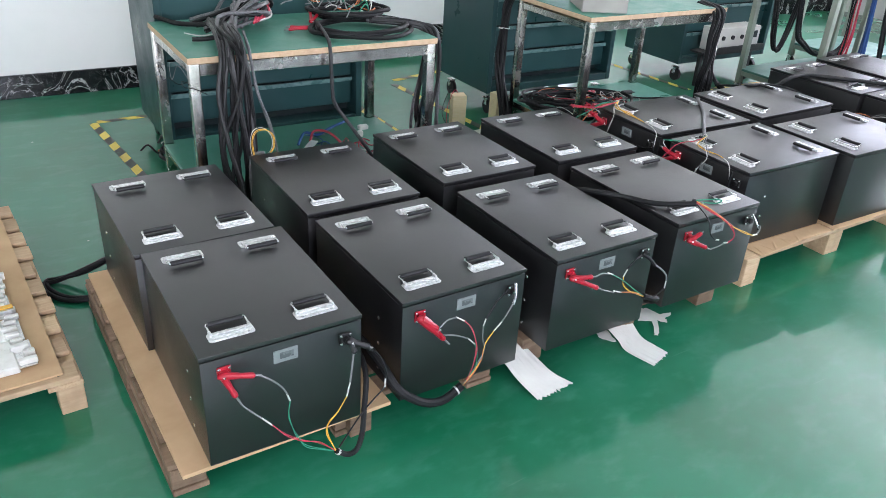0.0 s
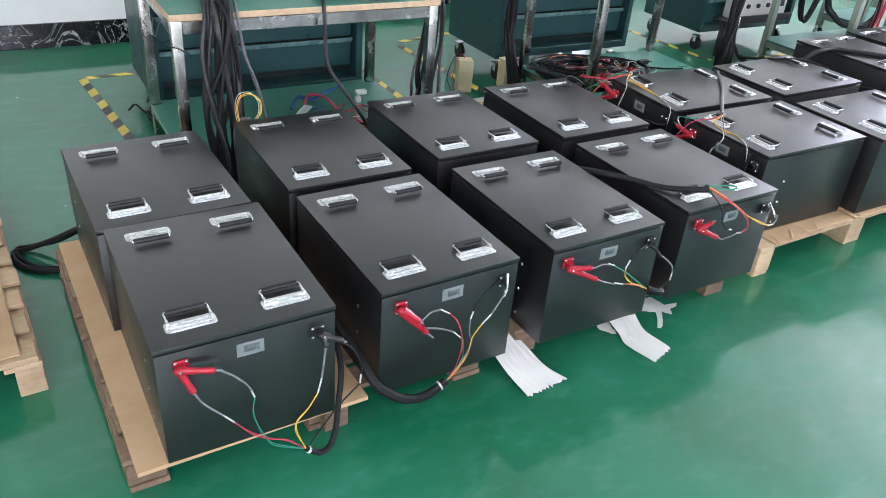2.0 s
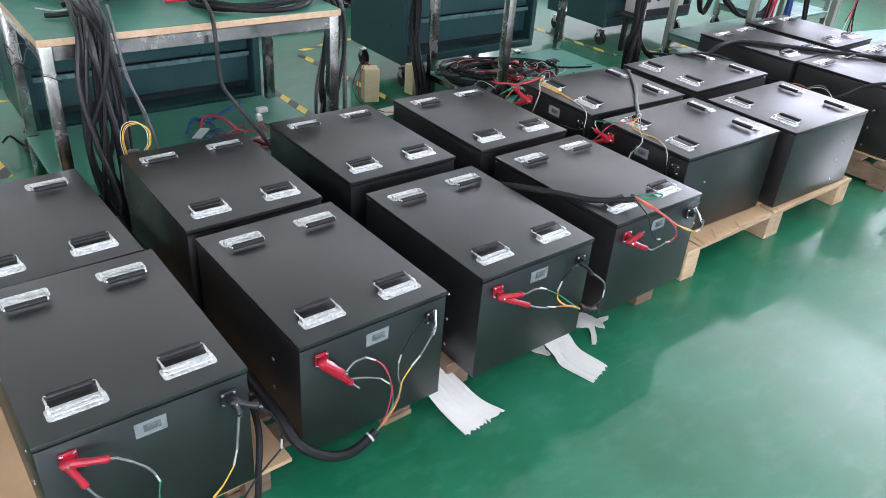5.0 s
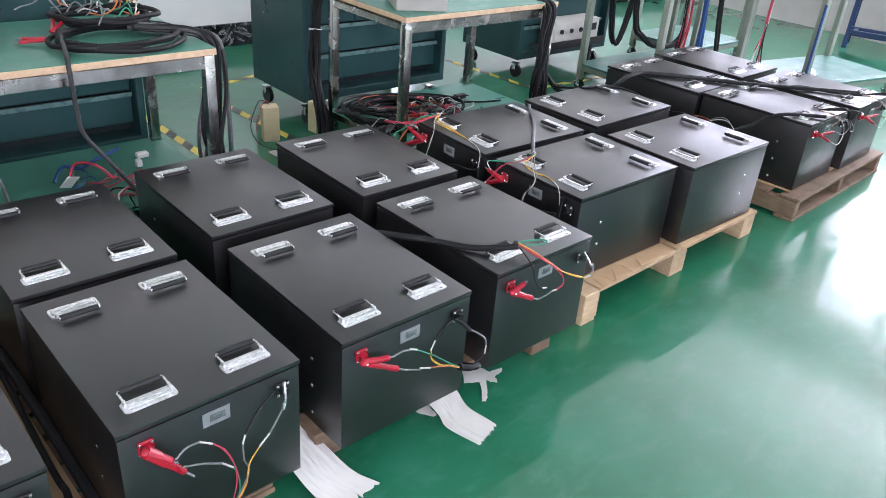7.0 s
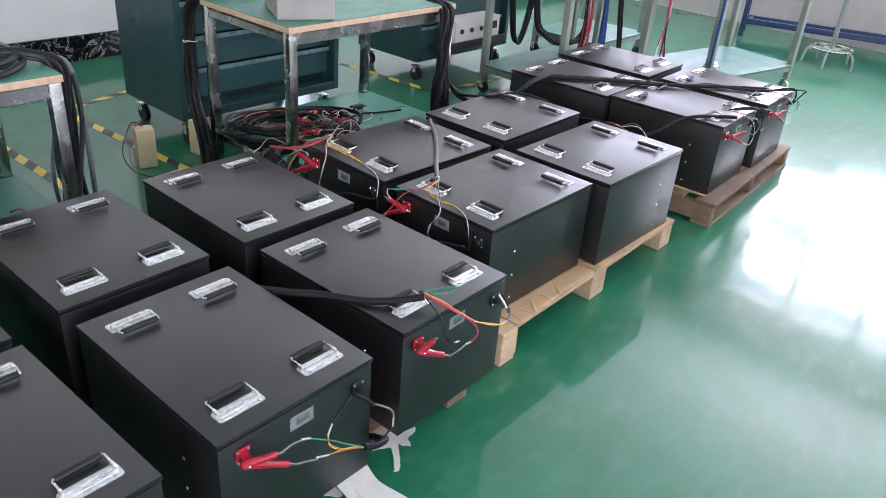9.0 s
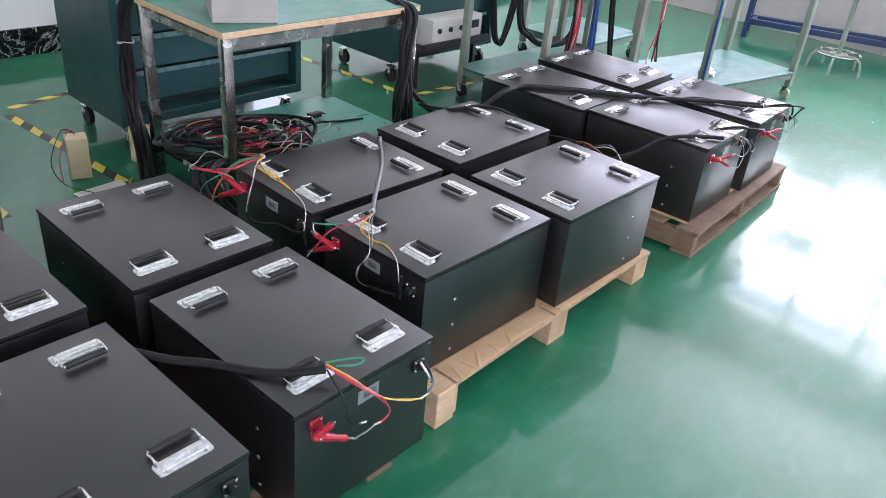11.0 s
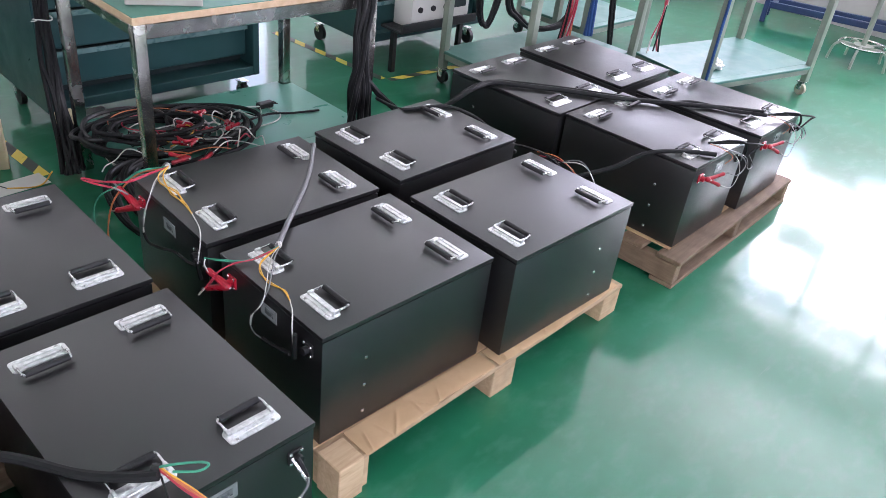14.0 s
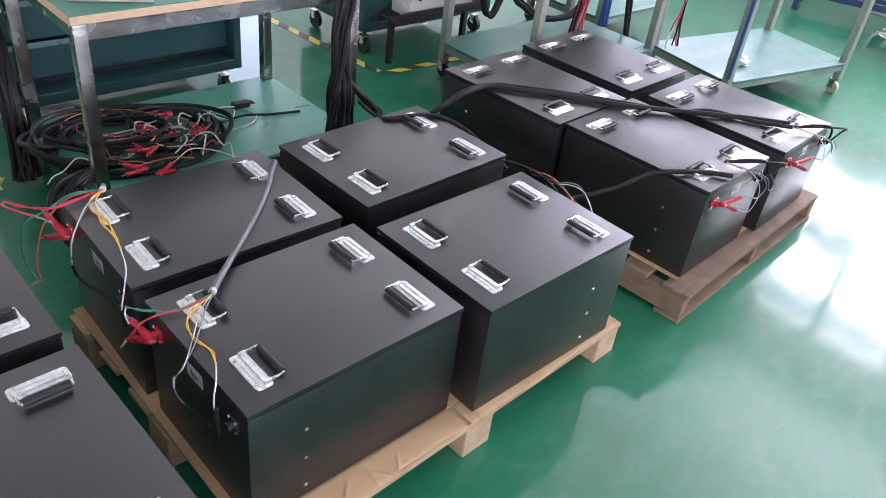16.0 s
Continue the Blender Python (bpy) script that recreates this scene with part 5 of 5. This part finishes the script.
for k in range(11):
    y0 = rnd.uniform(3.25, 3.6)
    part("cable", tube(B(), [(0.95 + rnd.uniform(-0.04, 0.06), 3.12, TOP + 0.03 + rnd.uniform(0, 0.03)), (1.02 + rnd.uniform(-0.03, 0.06), 3.28, TOP + 0.05 + rnd.uniform(0, 0.05)), (1.14 + rnd.uniform(-0.06, 0.06), y0, TOP + 0.06 + rnd.uniform(0, 0.08)), (1.22 + rnd.uniform(-0.1, 0.05), y0 + 0.08, TOP + 0.04 + rnd.uniform(0, 0.06)), (1.05 + rnd.uniform(-0.15, 0.05), y0 + 0.05, TOP + 0.015)], 0.009, 7), rnd.choice((BLACKPVC, GREYPVC, GREYPVC)), co)
for k in range(5):
    part("wire", tube(B(), [(1.10 + 0.01 * k, 3.20 + 0.01 * k, TOP + 0.06), (1.18 + 0.012 * k, 3.34, TOP + 0.10 - 0.01 * k), (1.27, 3.47 + 0.015 * k, TOP + 0.08)], 0.004), WIRERED if k < 4 else WIREWHITE, co)
part("cable", tube(B(), [(0.80, 3.66, TOP + 0.012), (0.86, 3.5, TOP + 0.012), (0.95, 3.36, TOP + 0.03), (0.99, 3.2, TOP + 0.04)], 0.0105), BLACKPVC, co)
part("lead", tube(B(), [(0.84, 3.20, TOP + 0.012), (0.88, 3.19, TOP + 0.012), (0.93, 3.17, TOP + 0.02)], 0.009), BLACKPVC, co)
part("wire", tube(B(), [(0.83, 3.28, TOP + 0.02), (0.89, 3.25, TOP + 0.012), (0.95, 3.20, TOP + 0.03)], 0.0025), WIREWHITE, co)
co = thing("wire_tangle", "red and blue wires with white connectors on the lower shelf", "wires", m=pose(0.0, -0.03, 0))
tangle(co, 1.42, 3.33, SHELF, 0.05, 0.04, 7, 61, (WIRERED, BLUEFAB, WIREGREY), 0.003, 0.03)
tangle(co, 1.62, 3.14, SHELF, 0.08, 0.06, 15, 62, (WIRERED, WIREWHITE, WIRERED, BLACKPVC), 0.0034, 0.04)
part("sleeve", tube(B(), [(1.31, 3.36, SHELF + 0.02), (1.36, 3.40, SHELF + 0.06), (1.42, 3.38, SHELF + 0.05), (1.5, 3.42, SHELF + 0.06), (1.6, 3.46, SHELF + 0.07)], 0.007), BLUEFAB, co)
part("wire", tube(B(), [(1.36, 3.34, SHELF + 0.02), (1.40, 3.38, SHELF + 0.07), (1.47, 3.36, SHELF + 0.06), (1.52, 3.30, SHELF + 0.01)], 0.006), WIRERED, co)
bm = block(B(), 0.06, 0.004, 0.06, 0, 0, 0, 0.001)
part("connector", bm, WHITEPLASTIC, co).matrix_basis = pose(1.35, 3.30, SHELF + 0.035, 35, 20, 30)
bm = B()
block(bm, 0.05, 0.03, 0.022, 1.68, 3.42, SHELF + 0.042, 0.004)
block(bm, 0.025, 0.026, 0.032, 1.655, 3.40, SHELF + 0.0165, 0.004)
part("connector", bm, WHITEPLASTIC, co)
co = thing("wire_loop", "loop of yellow and white wire above a box lid", "wires")
for dx, r, mt in ((0.0, 0.0015, WIREYEL), (-0.006, 0.0013, WIREWHITE), (0.004, 0.0013, WIREYEL)):
    part("wire", tube(B(), [(0.925 + dx, 2.79, 0.39), (0.92 + dx, 2.80, 0.46), (0.935 + dx, 2.80, 0.505 - dx), (0.975 + dx, 2.80, 0.51 - dx), (1.005 + dx, 2.80, 0.48), (1.003 + dx, 2.79, 0.44), (0.985 + dx, 2.78, 0.42)], r), mt, co)
part("lead", tube(B(), [(0.91, 2.78, 0.20), (0.905, 2.785, 0.36), (0.93, 2.80, 0.41), (0.965, 2.79, 0.42)], 0.008), GREYPVC, co)
co = thing("cable_pile", "heap of black cables on the floor under the bench", "cables", "coiled test cables")
coil(co, 0.97, 3.88, 0.0, 0.15, 0.13, 7, 0.011, 70, BLACKPVC, 0.15, lift=0.05)
tangle(co, 0.97, 3.87, 0.03, 0.10, 0.10, 20, 71, (BLACKPVC, BLACKPVC, WIREORG, WIREGREY, DARKPVC), 0.005, 0.07)
tangle(co, 1.0, 3.82, 0.06, 0.07, 0.08, 6, 75, (WIRERED, WIREWHITE, WIREORG), 0.003, 0.04)
for x, y, a in ((0.85, 3.95, 20), (0.93, 3.80, -35), (1.0, 3.92, 60)):
    part("plug", block(B(), 0.075, 0.034, 0.028, 0, 0, 0, 0.006, segs=2), BLACKRUB, co).matrix_basis = pose(x, y, 0.10, 10, 15, a)
co = thing("wire_tangle", "black and yellow wires hanging inside the bench leg", "wires", m=pose(-0.005, 0.05, 0))
tangle(co, 0.797, 3.10, 0.60, 0.004, 0.01, 3, 73, (BLACKPVC, WIREGREY), 0.0015, 0.08)
part("wire", tube(B(), [(0.80, 3.06, 0.60), (0.785, 3.05, 0.52), (0.79, 3.05, 0.45)], 0.004), WIREYEL, co)

# hanging loops at the far bench
bundle("black cable loops hanging under a pale bench", [(4.72, 3.62, 0.78), (4.74, 3.60, 0.60), (4.80, 3.60, 0.36), (4.88, 3.60, 0.34), (4.94, 3.60, 0.55), (4.98, 3.60, 0.78)], 6, 0.03, 0.0095, 41, m=AT3)
bundle("wide black cable loop hanging under a pale bench", [(4.86, 3.52, 0.78), (4.90, 3.50, 0.47), (5.0, 3.50, 0.38), (5.15, 3.50, 0.30), (5.33, 3.50, 0.275), (5.45, 3.50, 0.31), (5.50, 3.50, 0.42), (5.48, 3.52, 0.78)], 7, 0.024, 0.0108, 43, m=AT3)
bundle("coloured wires hanging from the far bench", [(5.42, 3.45, 0.80), (5.42, 3.44, 0.60), (5.40, 3.42, 0.40), (5.38, 3.42, 0.21)], 10, [0.03, 0.035, 0.04, 0.06], 0.006, 44, (WIREORG, WIREYEL, WIRERED, WIREWHITE, BLACKPVC), m=AT3)
bundle("blue sleeved cables hanging from the far bench", [(5.60, 3.43, 0.80), (5.60, 3.42, 0.6), (5.60, 3.41, 0.40), (5.60, 3.40, 0.22)], 5, [0.012, 0.016, 0.026, 0.035], 0.013, 45, (BLUEFAB,), m=AT3)
bundle("black cable hanging beside a blue sleeve", [(5.75, 3.40, 0.80), (5.74, 3.38, 0.55), (5.76, 3.36, 0.3), (5.80, 3.34, 0.03)], 4, 0.02, 0.011, 46, m=AT3)
bundle("red and white leads hanging from the bench end", [(5.83, 2.86, 0.80), (5.82, 2.86, 0.62), (5.80, 2.85, 0.52)], 4, 0.008, 0.009, 47, (WIRERED, WIREWHITE), m=AT5)
bundle("split red and black lead ends hanging from the bench end", [(5.80, 2.85, 0.53), (5.78, 2.84, 0.45), (5.72, 2.82, 0.36), (5.68, 2.80, 0.28)], 5, [0.006, 0.015, 0.035, 0.06], 0.005, 48, (WIRERED, BLACKPVC, WIRERED, WIREWHITE), m=AT5)
bundle("blue covered lead along the bench leg", [(5.795, 2.528, 0.72), (5.7945, 2.528, 0.5), (5.795, 2.528, 0.21)], 2, 0.003, 0.009, 49, (BLUEFAB,))


# ---- loose things ----
def ragged(name, label, left, right, mat, seed, thick=0.002, n=14, wave=0.006):
    """A torn strip between two edge lines, wavy and ragged at its end."""
    l, r = curve_points(left, 6), curve_points(right, 6)
    bm = B()
    for k in (0, 1):
        rows = []
        for i, (a, b) in enumerate(zip(l, r)):
            row = []
            for j in range(n + 1):
                p = a.lerp(b, j / n)
                w = wave * (noise.noise(Vector((j * 0.55, i * 0.16, seed))) + 0.12 * math.sin(j * 1.9))
                if i == len(l) - 1:
                    p = p + (l[-1] - l[-2]) * (0.9 * noise.noise(Vector((j * 0.9, seed, 3))))
                row.append(bm.verts.new((p.x, p.y, max(0.0012, p.z + abs(w)) + k * thick)))
            rows.append(row)
        for i in range(len(rows) - 1):
            for j in range(n):
                bm.faces.new((rows[i][j], rows[i][j + 1], rows[i + 1][j + 1], rows[i + 1][j]))
    return solo(name, bm, mat, label, "paper", "torn white packing paper", smooth=60)


ragged("packing_paper", "torn white foam paper sticking out under a box", [(1.30, 1.70, 0.095), (1.332, 1.62, 0.06), (1.345, 1.56, 0.03), (1.366, 1.47, 0.001)], [(1.43, 1.72, 0.098), (1.455, 1.64, 0.05), (1.475, 1.56, 0.02), (1.522, 1.485, 0.001)], PAPER, 3, n=26, wave=0.007)
ragged("packing_paper", "fluted white foam paper strip lying on the floor", [(1.80, 1.70, 0.05), (1.815, 1.60, 0.012), (1.806, 1.545, 0.001), (1.833, 1.436, 0.001)], [(1.93, 1.70, 0.05), (1.925, 1.63, 0.014), (1.917, 1.57, 0.001), (1.932, 1.468, 0.001)], PAPER, 7, n=30, wave=0.0045)


def torn_sheet(label, outline, mat, seed, m=None):
    """A torn flat sheet with jagged edges."""
    bm, rnd = B(), random.Random(seed)
    vs = []
    for p, q in zip(outline, outline[1:] + outline[:1]):
        for k in range(6):
            u = Vector(p).lerp(Vector(q), k / 6)
            vs.append(bm.verts.new((u.x + rnd.uniform(-1, 1) * 0.0022, u.y + rnd.uniform(-1, 1) * 0.0022, 0)))
    for a, b in zip(vs, vs[1:] + vs[:1]):
        bm.edges.new((a, b))
    bmesh.ops.triangle_fill(bm, use_beauty=True, use_dissolve=False, edges=bm.edges[:])
    bmesh.ops.subdivide_edges(bm, edges=[e for e in bm.edges if e.calc_length() > 0.02], cuts=2)
    bmesh.ops.triangulate(bm, faces=bm.faces[:])
    top = bmesh.ops.extrude_face_region(bm, geom=bm.faces[:])["geom"]
    for v in bm.verts:
        v.co.z = 0.0012 + 0.011 * max(0.0, noise.noise(Vector((v.co.x * 16, v.co.y * 16, seed))))
    for v in top:
        if isinstance(v, bmesh.types.BMVert):
            v.co.z += 0.0016
    return solo("packing_paper", bm, mat, label, "paper", "torn white packing paper", m, smooth=60)


torn_sheet("star-shaped scrap of torn white foam paper on the floor", [(2.03, 1.73), (1.985, 1.67), (2.028, 1.643), (2.005, 1.61), (1.971, 1.572), (1.983, 1.564), (2.022, 1.60), (2.052, 1.640), (2.071, 1.608), (2.085, 1.634), (2.130, 1.645), (2.139, 1.656), (2.09, 1.664), (2.075, 1.72)], PAPER, 4)
torn_sheet("pointed scrap of torn white foam paper on the floor", [(1.775, 1.646), (1.802, 1.606), (1.818, 1.603), (1.83, 1.69), (1.79, 1.69)], PAPER, 6)

for m, s, lab in ((pose(2.525, 3.825, 0, 0, 0, -18), (0.086, 0.075, 0.188), "pale pine block standing on the green floor"), (pose(2.815, 3.82, 0, 0, 0, 8), (0.08, 0.07, 0.17), "pale pine block beside a cable bundle")):
    solo("wood_block", block(B(), *s, 0, 0, s[2] / 2, 0.003), PALEPINE, lab, "wood block", "pine blocks", m)
co = thing("wire_loop", "thin red and black wires over a wooden block", "wires", m=pose(0.04, 0.122, 0))
part("wire", tube(B(), [(2.39, 3.66, 0.004), (2.40, 3.69, 0.10), (2.45, 3.72, 0.19), (2.48, 3.735, 0.206), (2.49, 3.72, 0.19), (2.488, 3.70, 0.14)], 0.002), WIRERED, co)
part("wire", tube(B(), [(2.45, 3.50, 0.004), (2.37, 3.60, 0.03), (2.36, 3.68, 0.10), (2.43, 3.73, 0.20), (2.47, 3.745, 0.207), (2.485, 3.715, 0.195)], 0.002), BLACKPVC, co)
part("wire", tube(B(), [(2.45, 3.50, 0.004), (2.55, 3.45, 0.01), (2.62, 3.5, 0.03)], 0.003), WIREYEL, co)
solo("paper_sheet", block(B(), 0.21, 0.10, 0.0015, 0, 0, 0.0022), PAPER, "white paper sheet on the floor by the blocks", "paper", m=pose(2.53, 3.63, 0, 0, 0, 5))

harness("black cable looping over the floor beside a pallet", [("cable", BLACKPVC, 0.009, [(0.36, 2.74, 0.13), (0.25, 2.78, 0.07), (0.16, 2.83, 0.02), (0.118, 2.84, 0.0125), (0.12, 2.77, 0.0125), (0.17, 2.69, 0.0125), (0.25, 2.655, 0.0125), (0.30, 2.64, 0.0125)]),
                                                            ("cable", BLACKPVC, 0.008, [(0.36, 2.76, 0.11), (0.26, 2.80, 0.05), (0.17, 2.855, 0.015), (0.128, 2.86, 0.0115), (0.135, 2.79, 0.0115), (0.18, 2.71, 0.0115), (0.25, 2.675, 0.0115), (0.30, 2.66, 0.0115)])], name="cable", category="cable")

sheet("cardboard_sheet", "brown cardboard under wrapped white parts on a pallet", "cardboard", CARD, -0.95, 0.075, 2.04, 3.2, 0.1315, 0.006, m=LOAD, seed=12)
for k in range(7):
    rnd = random.Random(80 + k)
    L, w, t = 0.62, 0.148, 0.022 + 0.008 * rnd.random()
    bm = B()
    block(bm, L, w, t, 0, 0, t / 2, 0.004)
    bmesh.ops.subdivide_edges(bm, edges=[e for e in bm.edges if e.calc_length() > 0.1], cuts=12, use_grid_fill=True)
    for v in bm.verts:
        q = v.co + Vector((k * 3.1, 0, 0))
        v.co += Vector((0, noise.noise(q * 22) * 0.003, abs(noise.noise(q * 16)) * 0.005 if v.co.z > 0.01 else 0))
    ob = thing("wrapped_part", "flat white part wrapped in creased plastic film", "part", "wrapped white parts", LOAD @ pose(-0.335 - 0.008 * k + rnd.uniform(-0.01, 0.01), 2.165 + 0.15 * k, 0.1385, 0, 0, rnd.uniform(-2.5, 2.5)))
    part("wrap", bm, WRAP, ob)
    br = part("end_bracket", block(B(), 0.05, w * 0.92, 0.006, L / 2 + 0.022, 0, 0.012, 0.001), PLATE, ob, "bright folded end bracket")
    for q in range(4):
        y = -w * 0.38 + w * 0.25 * q
        part("bracket_tab", block(B(), 0.03 + 0.02 * rnd.random(), w * 0.13, 0.012 + 0.014 * rnd.random(), L / 2 + 0.024 + rnd.uniform(-0.01, 0.012), y, 0.024, 0.002), rnd.choice((WRAP, WRAP, PLATE)), br)
solo("yellow_strap", block(B(), 0.66, 0.022, 0.004, 0, 0, 0.002, 0.0015), WIREYEL, "yellow strap lying over a wrapped part", "strap", m=LOAD @ pose(-0.32, 2.40, 0.1755, 0, 0, 3))

# white film lump on the far shelf
bm = B()
bmesh.ops.create_icosphere(bm, subdivisions=4, radius=0.06)
for v in bm.verts:
    q = v.co.copy()
    v.co = q * (1 + 0.55 * noise.noise(q * 30) + 0.35 * noise.noise(q * 70))
    v.co.z = max(v.co.z * 0.6, -0.02)
solo("plastic_bag", bm, WHITEPLASTIC, "crumpled white plastic bag on the pale shelf", "bag", m=pose(6.116, 2.648, 0.2095) @ Matrix.Diagonal((0.75, 0.75, 0.85, 1)), smooth=60)

# stool with a foot ring
st = thing("stool", "pale metal stool with a foot ring and curved legs", "stool", m=pose(7.89, 2.38, 0, 0, 0, 20))
part("post", rod(B(), (0, 0, 0.135), (0.02, 0, 0.60), 0.019, 16), PALELEG, st)
part("hub", rod(B(), (0, 0, 0.125), (0, 0, 0.15), 0.07, 20), PALELEG, st)
ring = B()
tube(ring, [(0.165 * math.cos(a), 0.165 * math.sin(a), 0.15) for a in (6.283 * k / 32 for k in range(33))], 0.0085, 8, straight=True)
part("foot_ring", ring, STEEL, st)
for k in range(5):
    a = 0.4 + 1.2566 * k
    c, s = math.cos(a), math.sin(a)
    part("leg", tube(B(), [(0.06 * c, 0.06 * s, 0.14), (0.14 * c, 0.14 * s, 0.145), (0.19 * c, 0.19 * s, 0.115), (0.21 * c, 0.21 * s, 0.011)], 0.010), PALELEG, st)
part("seat", rod(B(), (0.02, 0, 0.60), (0.02, 0, 0.64), 0.16, 28), PALELEG, st, "round pale metal seat")

# blue rack at the far end
rk = thing("storage_rack", "low dark blue steel rack at the far wall", "rack", m=pose(8.72, 2.62, 0, 0, 0, -72))
for y in (-0.1, 0.1):
    part("rail", block(B(), 1.35, 0.04, 0.05, -0.13, y, 0.135, 0.004), BLUE, rk)
for x in (-0.8, 0.5):
    for y in (-0.144, 0.144):
        part("post", block(B(), 0.04, 0.04, 0.9, x, y, 0.45, 0.004), BLUE, rk)
    part("tie_bar", block(B(), 0.04, 0.155, 0.04, x + 0.05, 0, 0.135, 0.003), BLUE, rk)

# white tie on the hanging bundle, white strips under the cabinet
bm = B()
tube(bm, [(2.76 + 0.034 * math.cos(a), 3.745 + 0.026 * math.sin(a), 0.585 + 0.004 * math.sin(2 * a)) for a in (6.283 * k / 20 for k in range(21))], 0.0025, 6, straight=True)
rod(bm, (2.734, 3.727, 0.585), (2.705, 3.705, 0.592), 0.0018, 6)
solo("cable_tie", bm, WIREWHITE, "white cable tie round a hanging black bundle", "cable tie")
for x0, x1, y, h, lab in ((2.94, 3.07, 4.04, 0.055, "small white plastic piece on the floor below a cabinet"), (3.46, 3.80, 3.93, 0.03, "white plastic strip on the floor below a cabinet")):
    bm = B()
    block(bm, x1 - x0, 0.07, h, 0, 0, h / 2 + 0.001, 0.006, segs=2)
    block(bm, (x1 - x0) * 0.9, 0.05, 0.004, 0, -0.004, h + 0.001, 0.001)
    solo("plastic_strip", bm, WHITEPLASTIC, lab, "plastic strip", m=pose((x0 + x1) / 2, y, 0, 0, 0, 3))
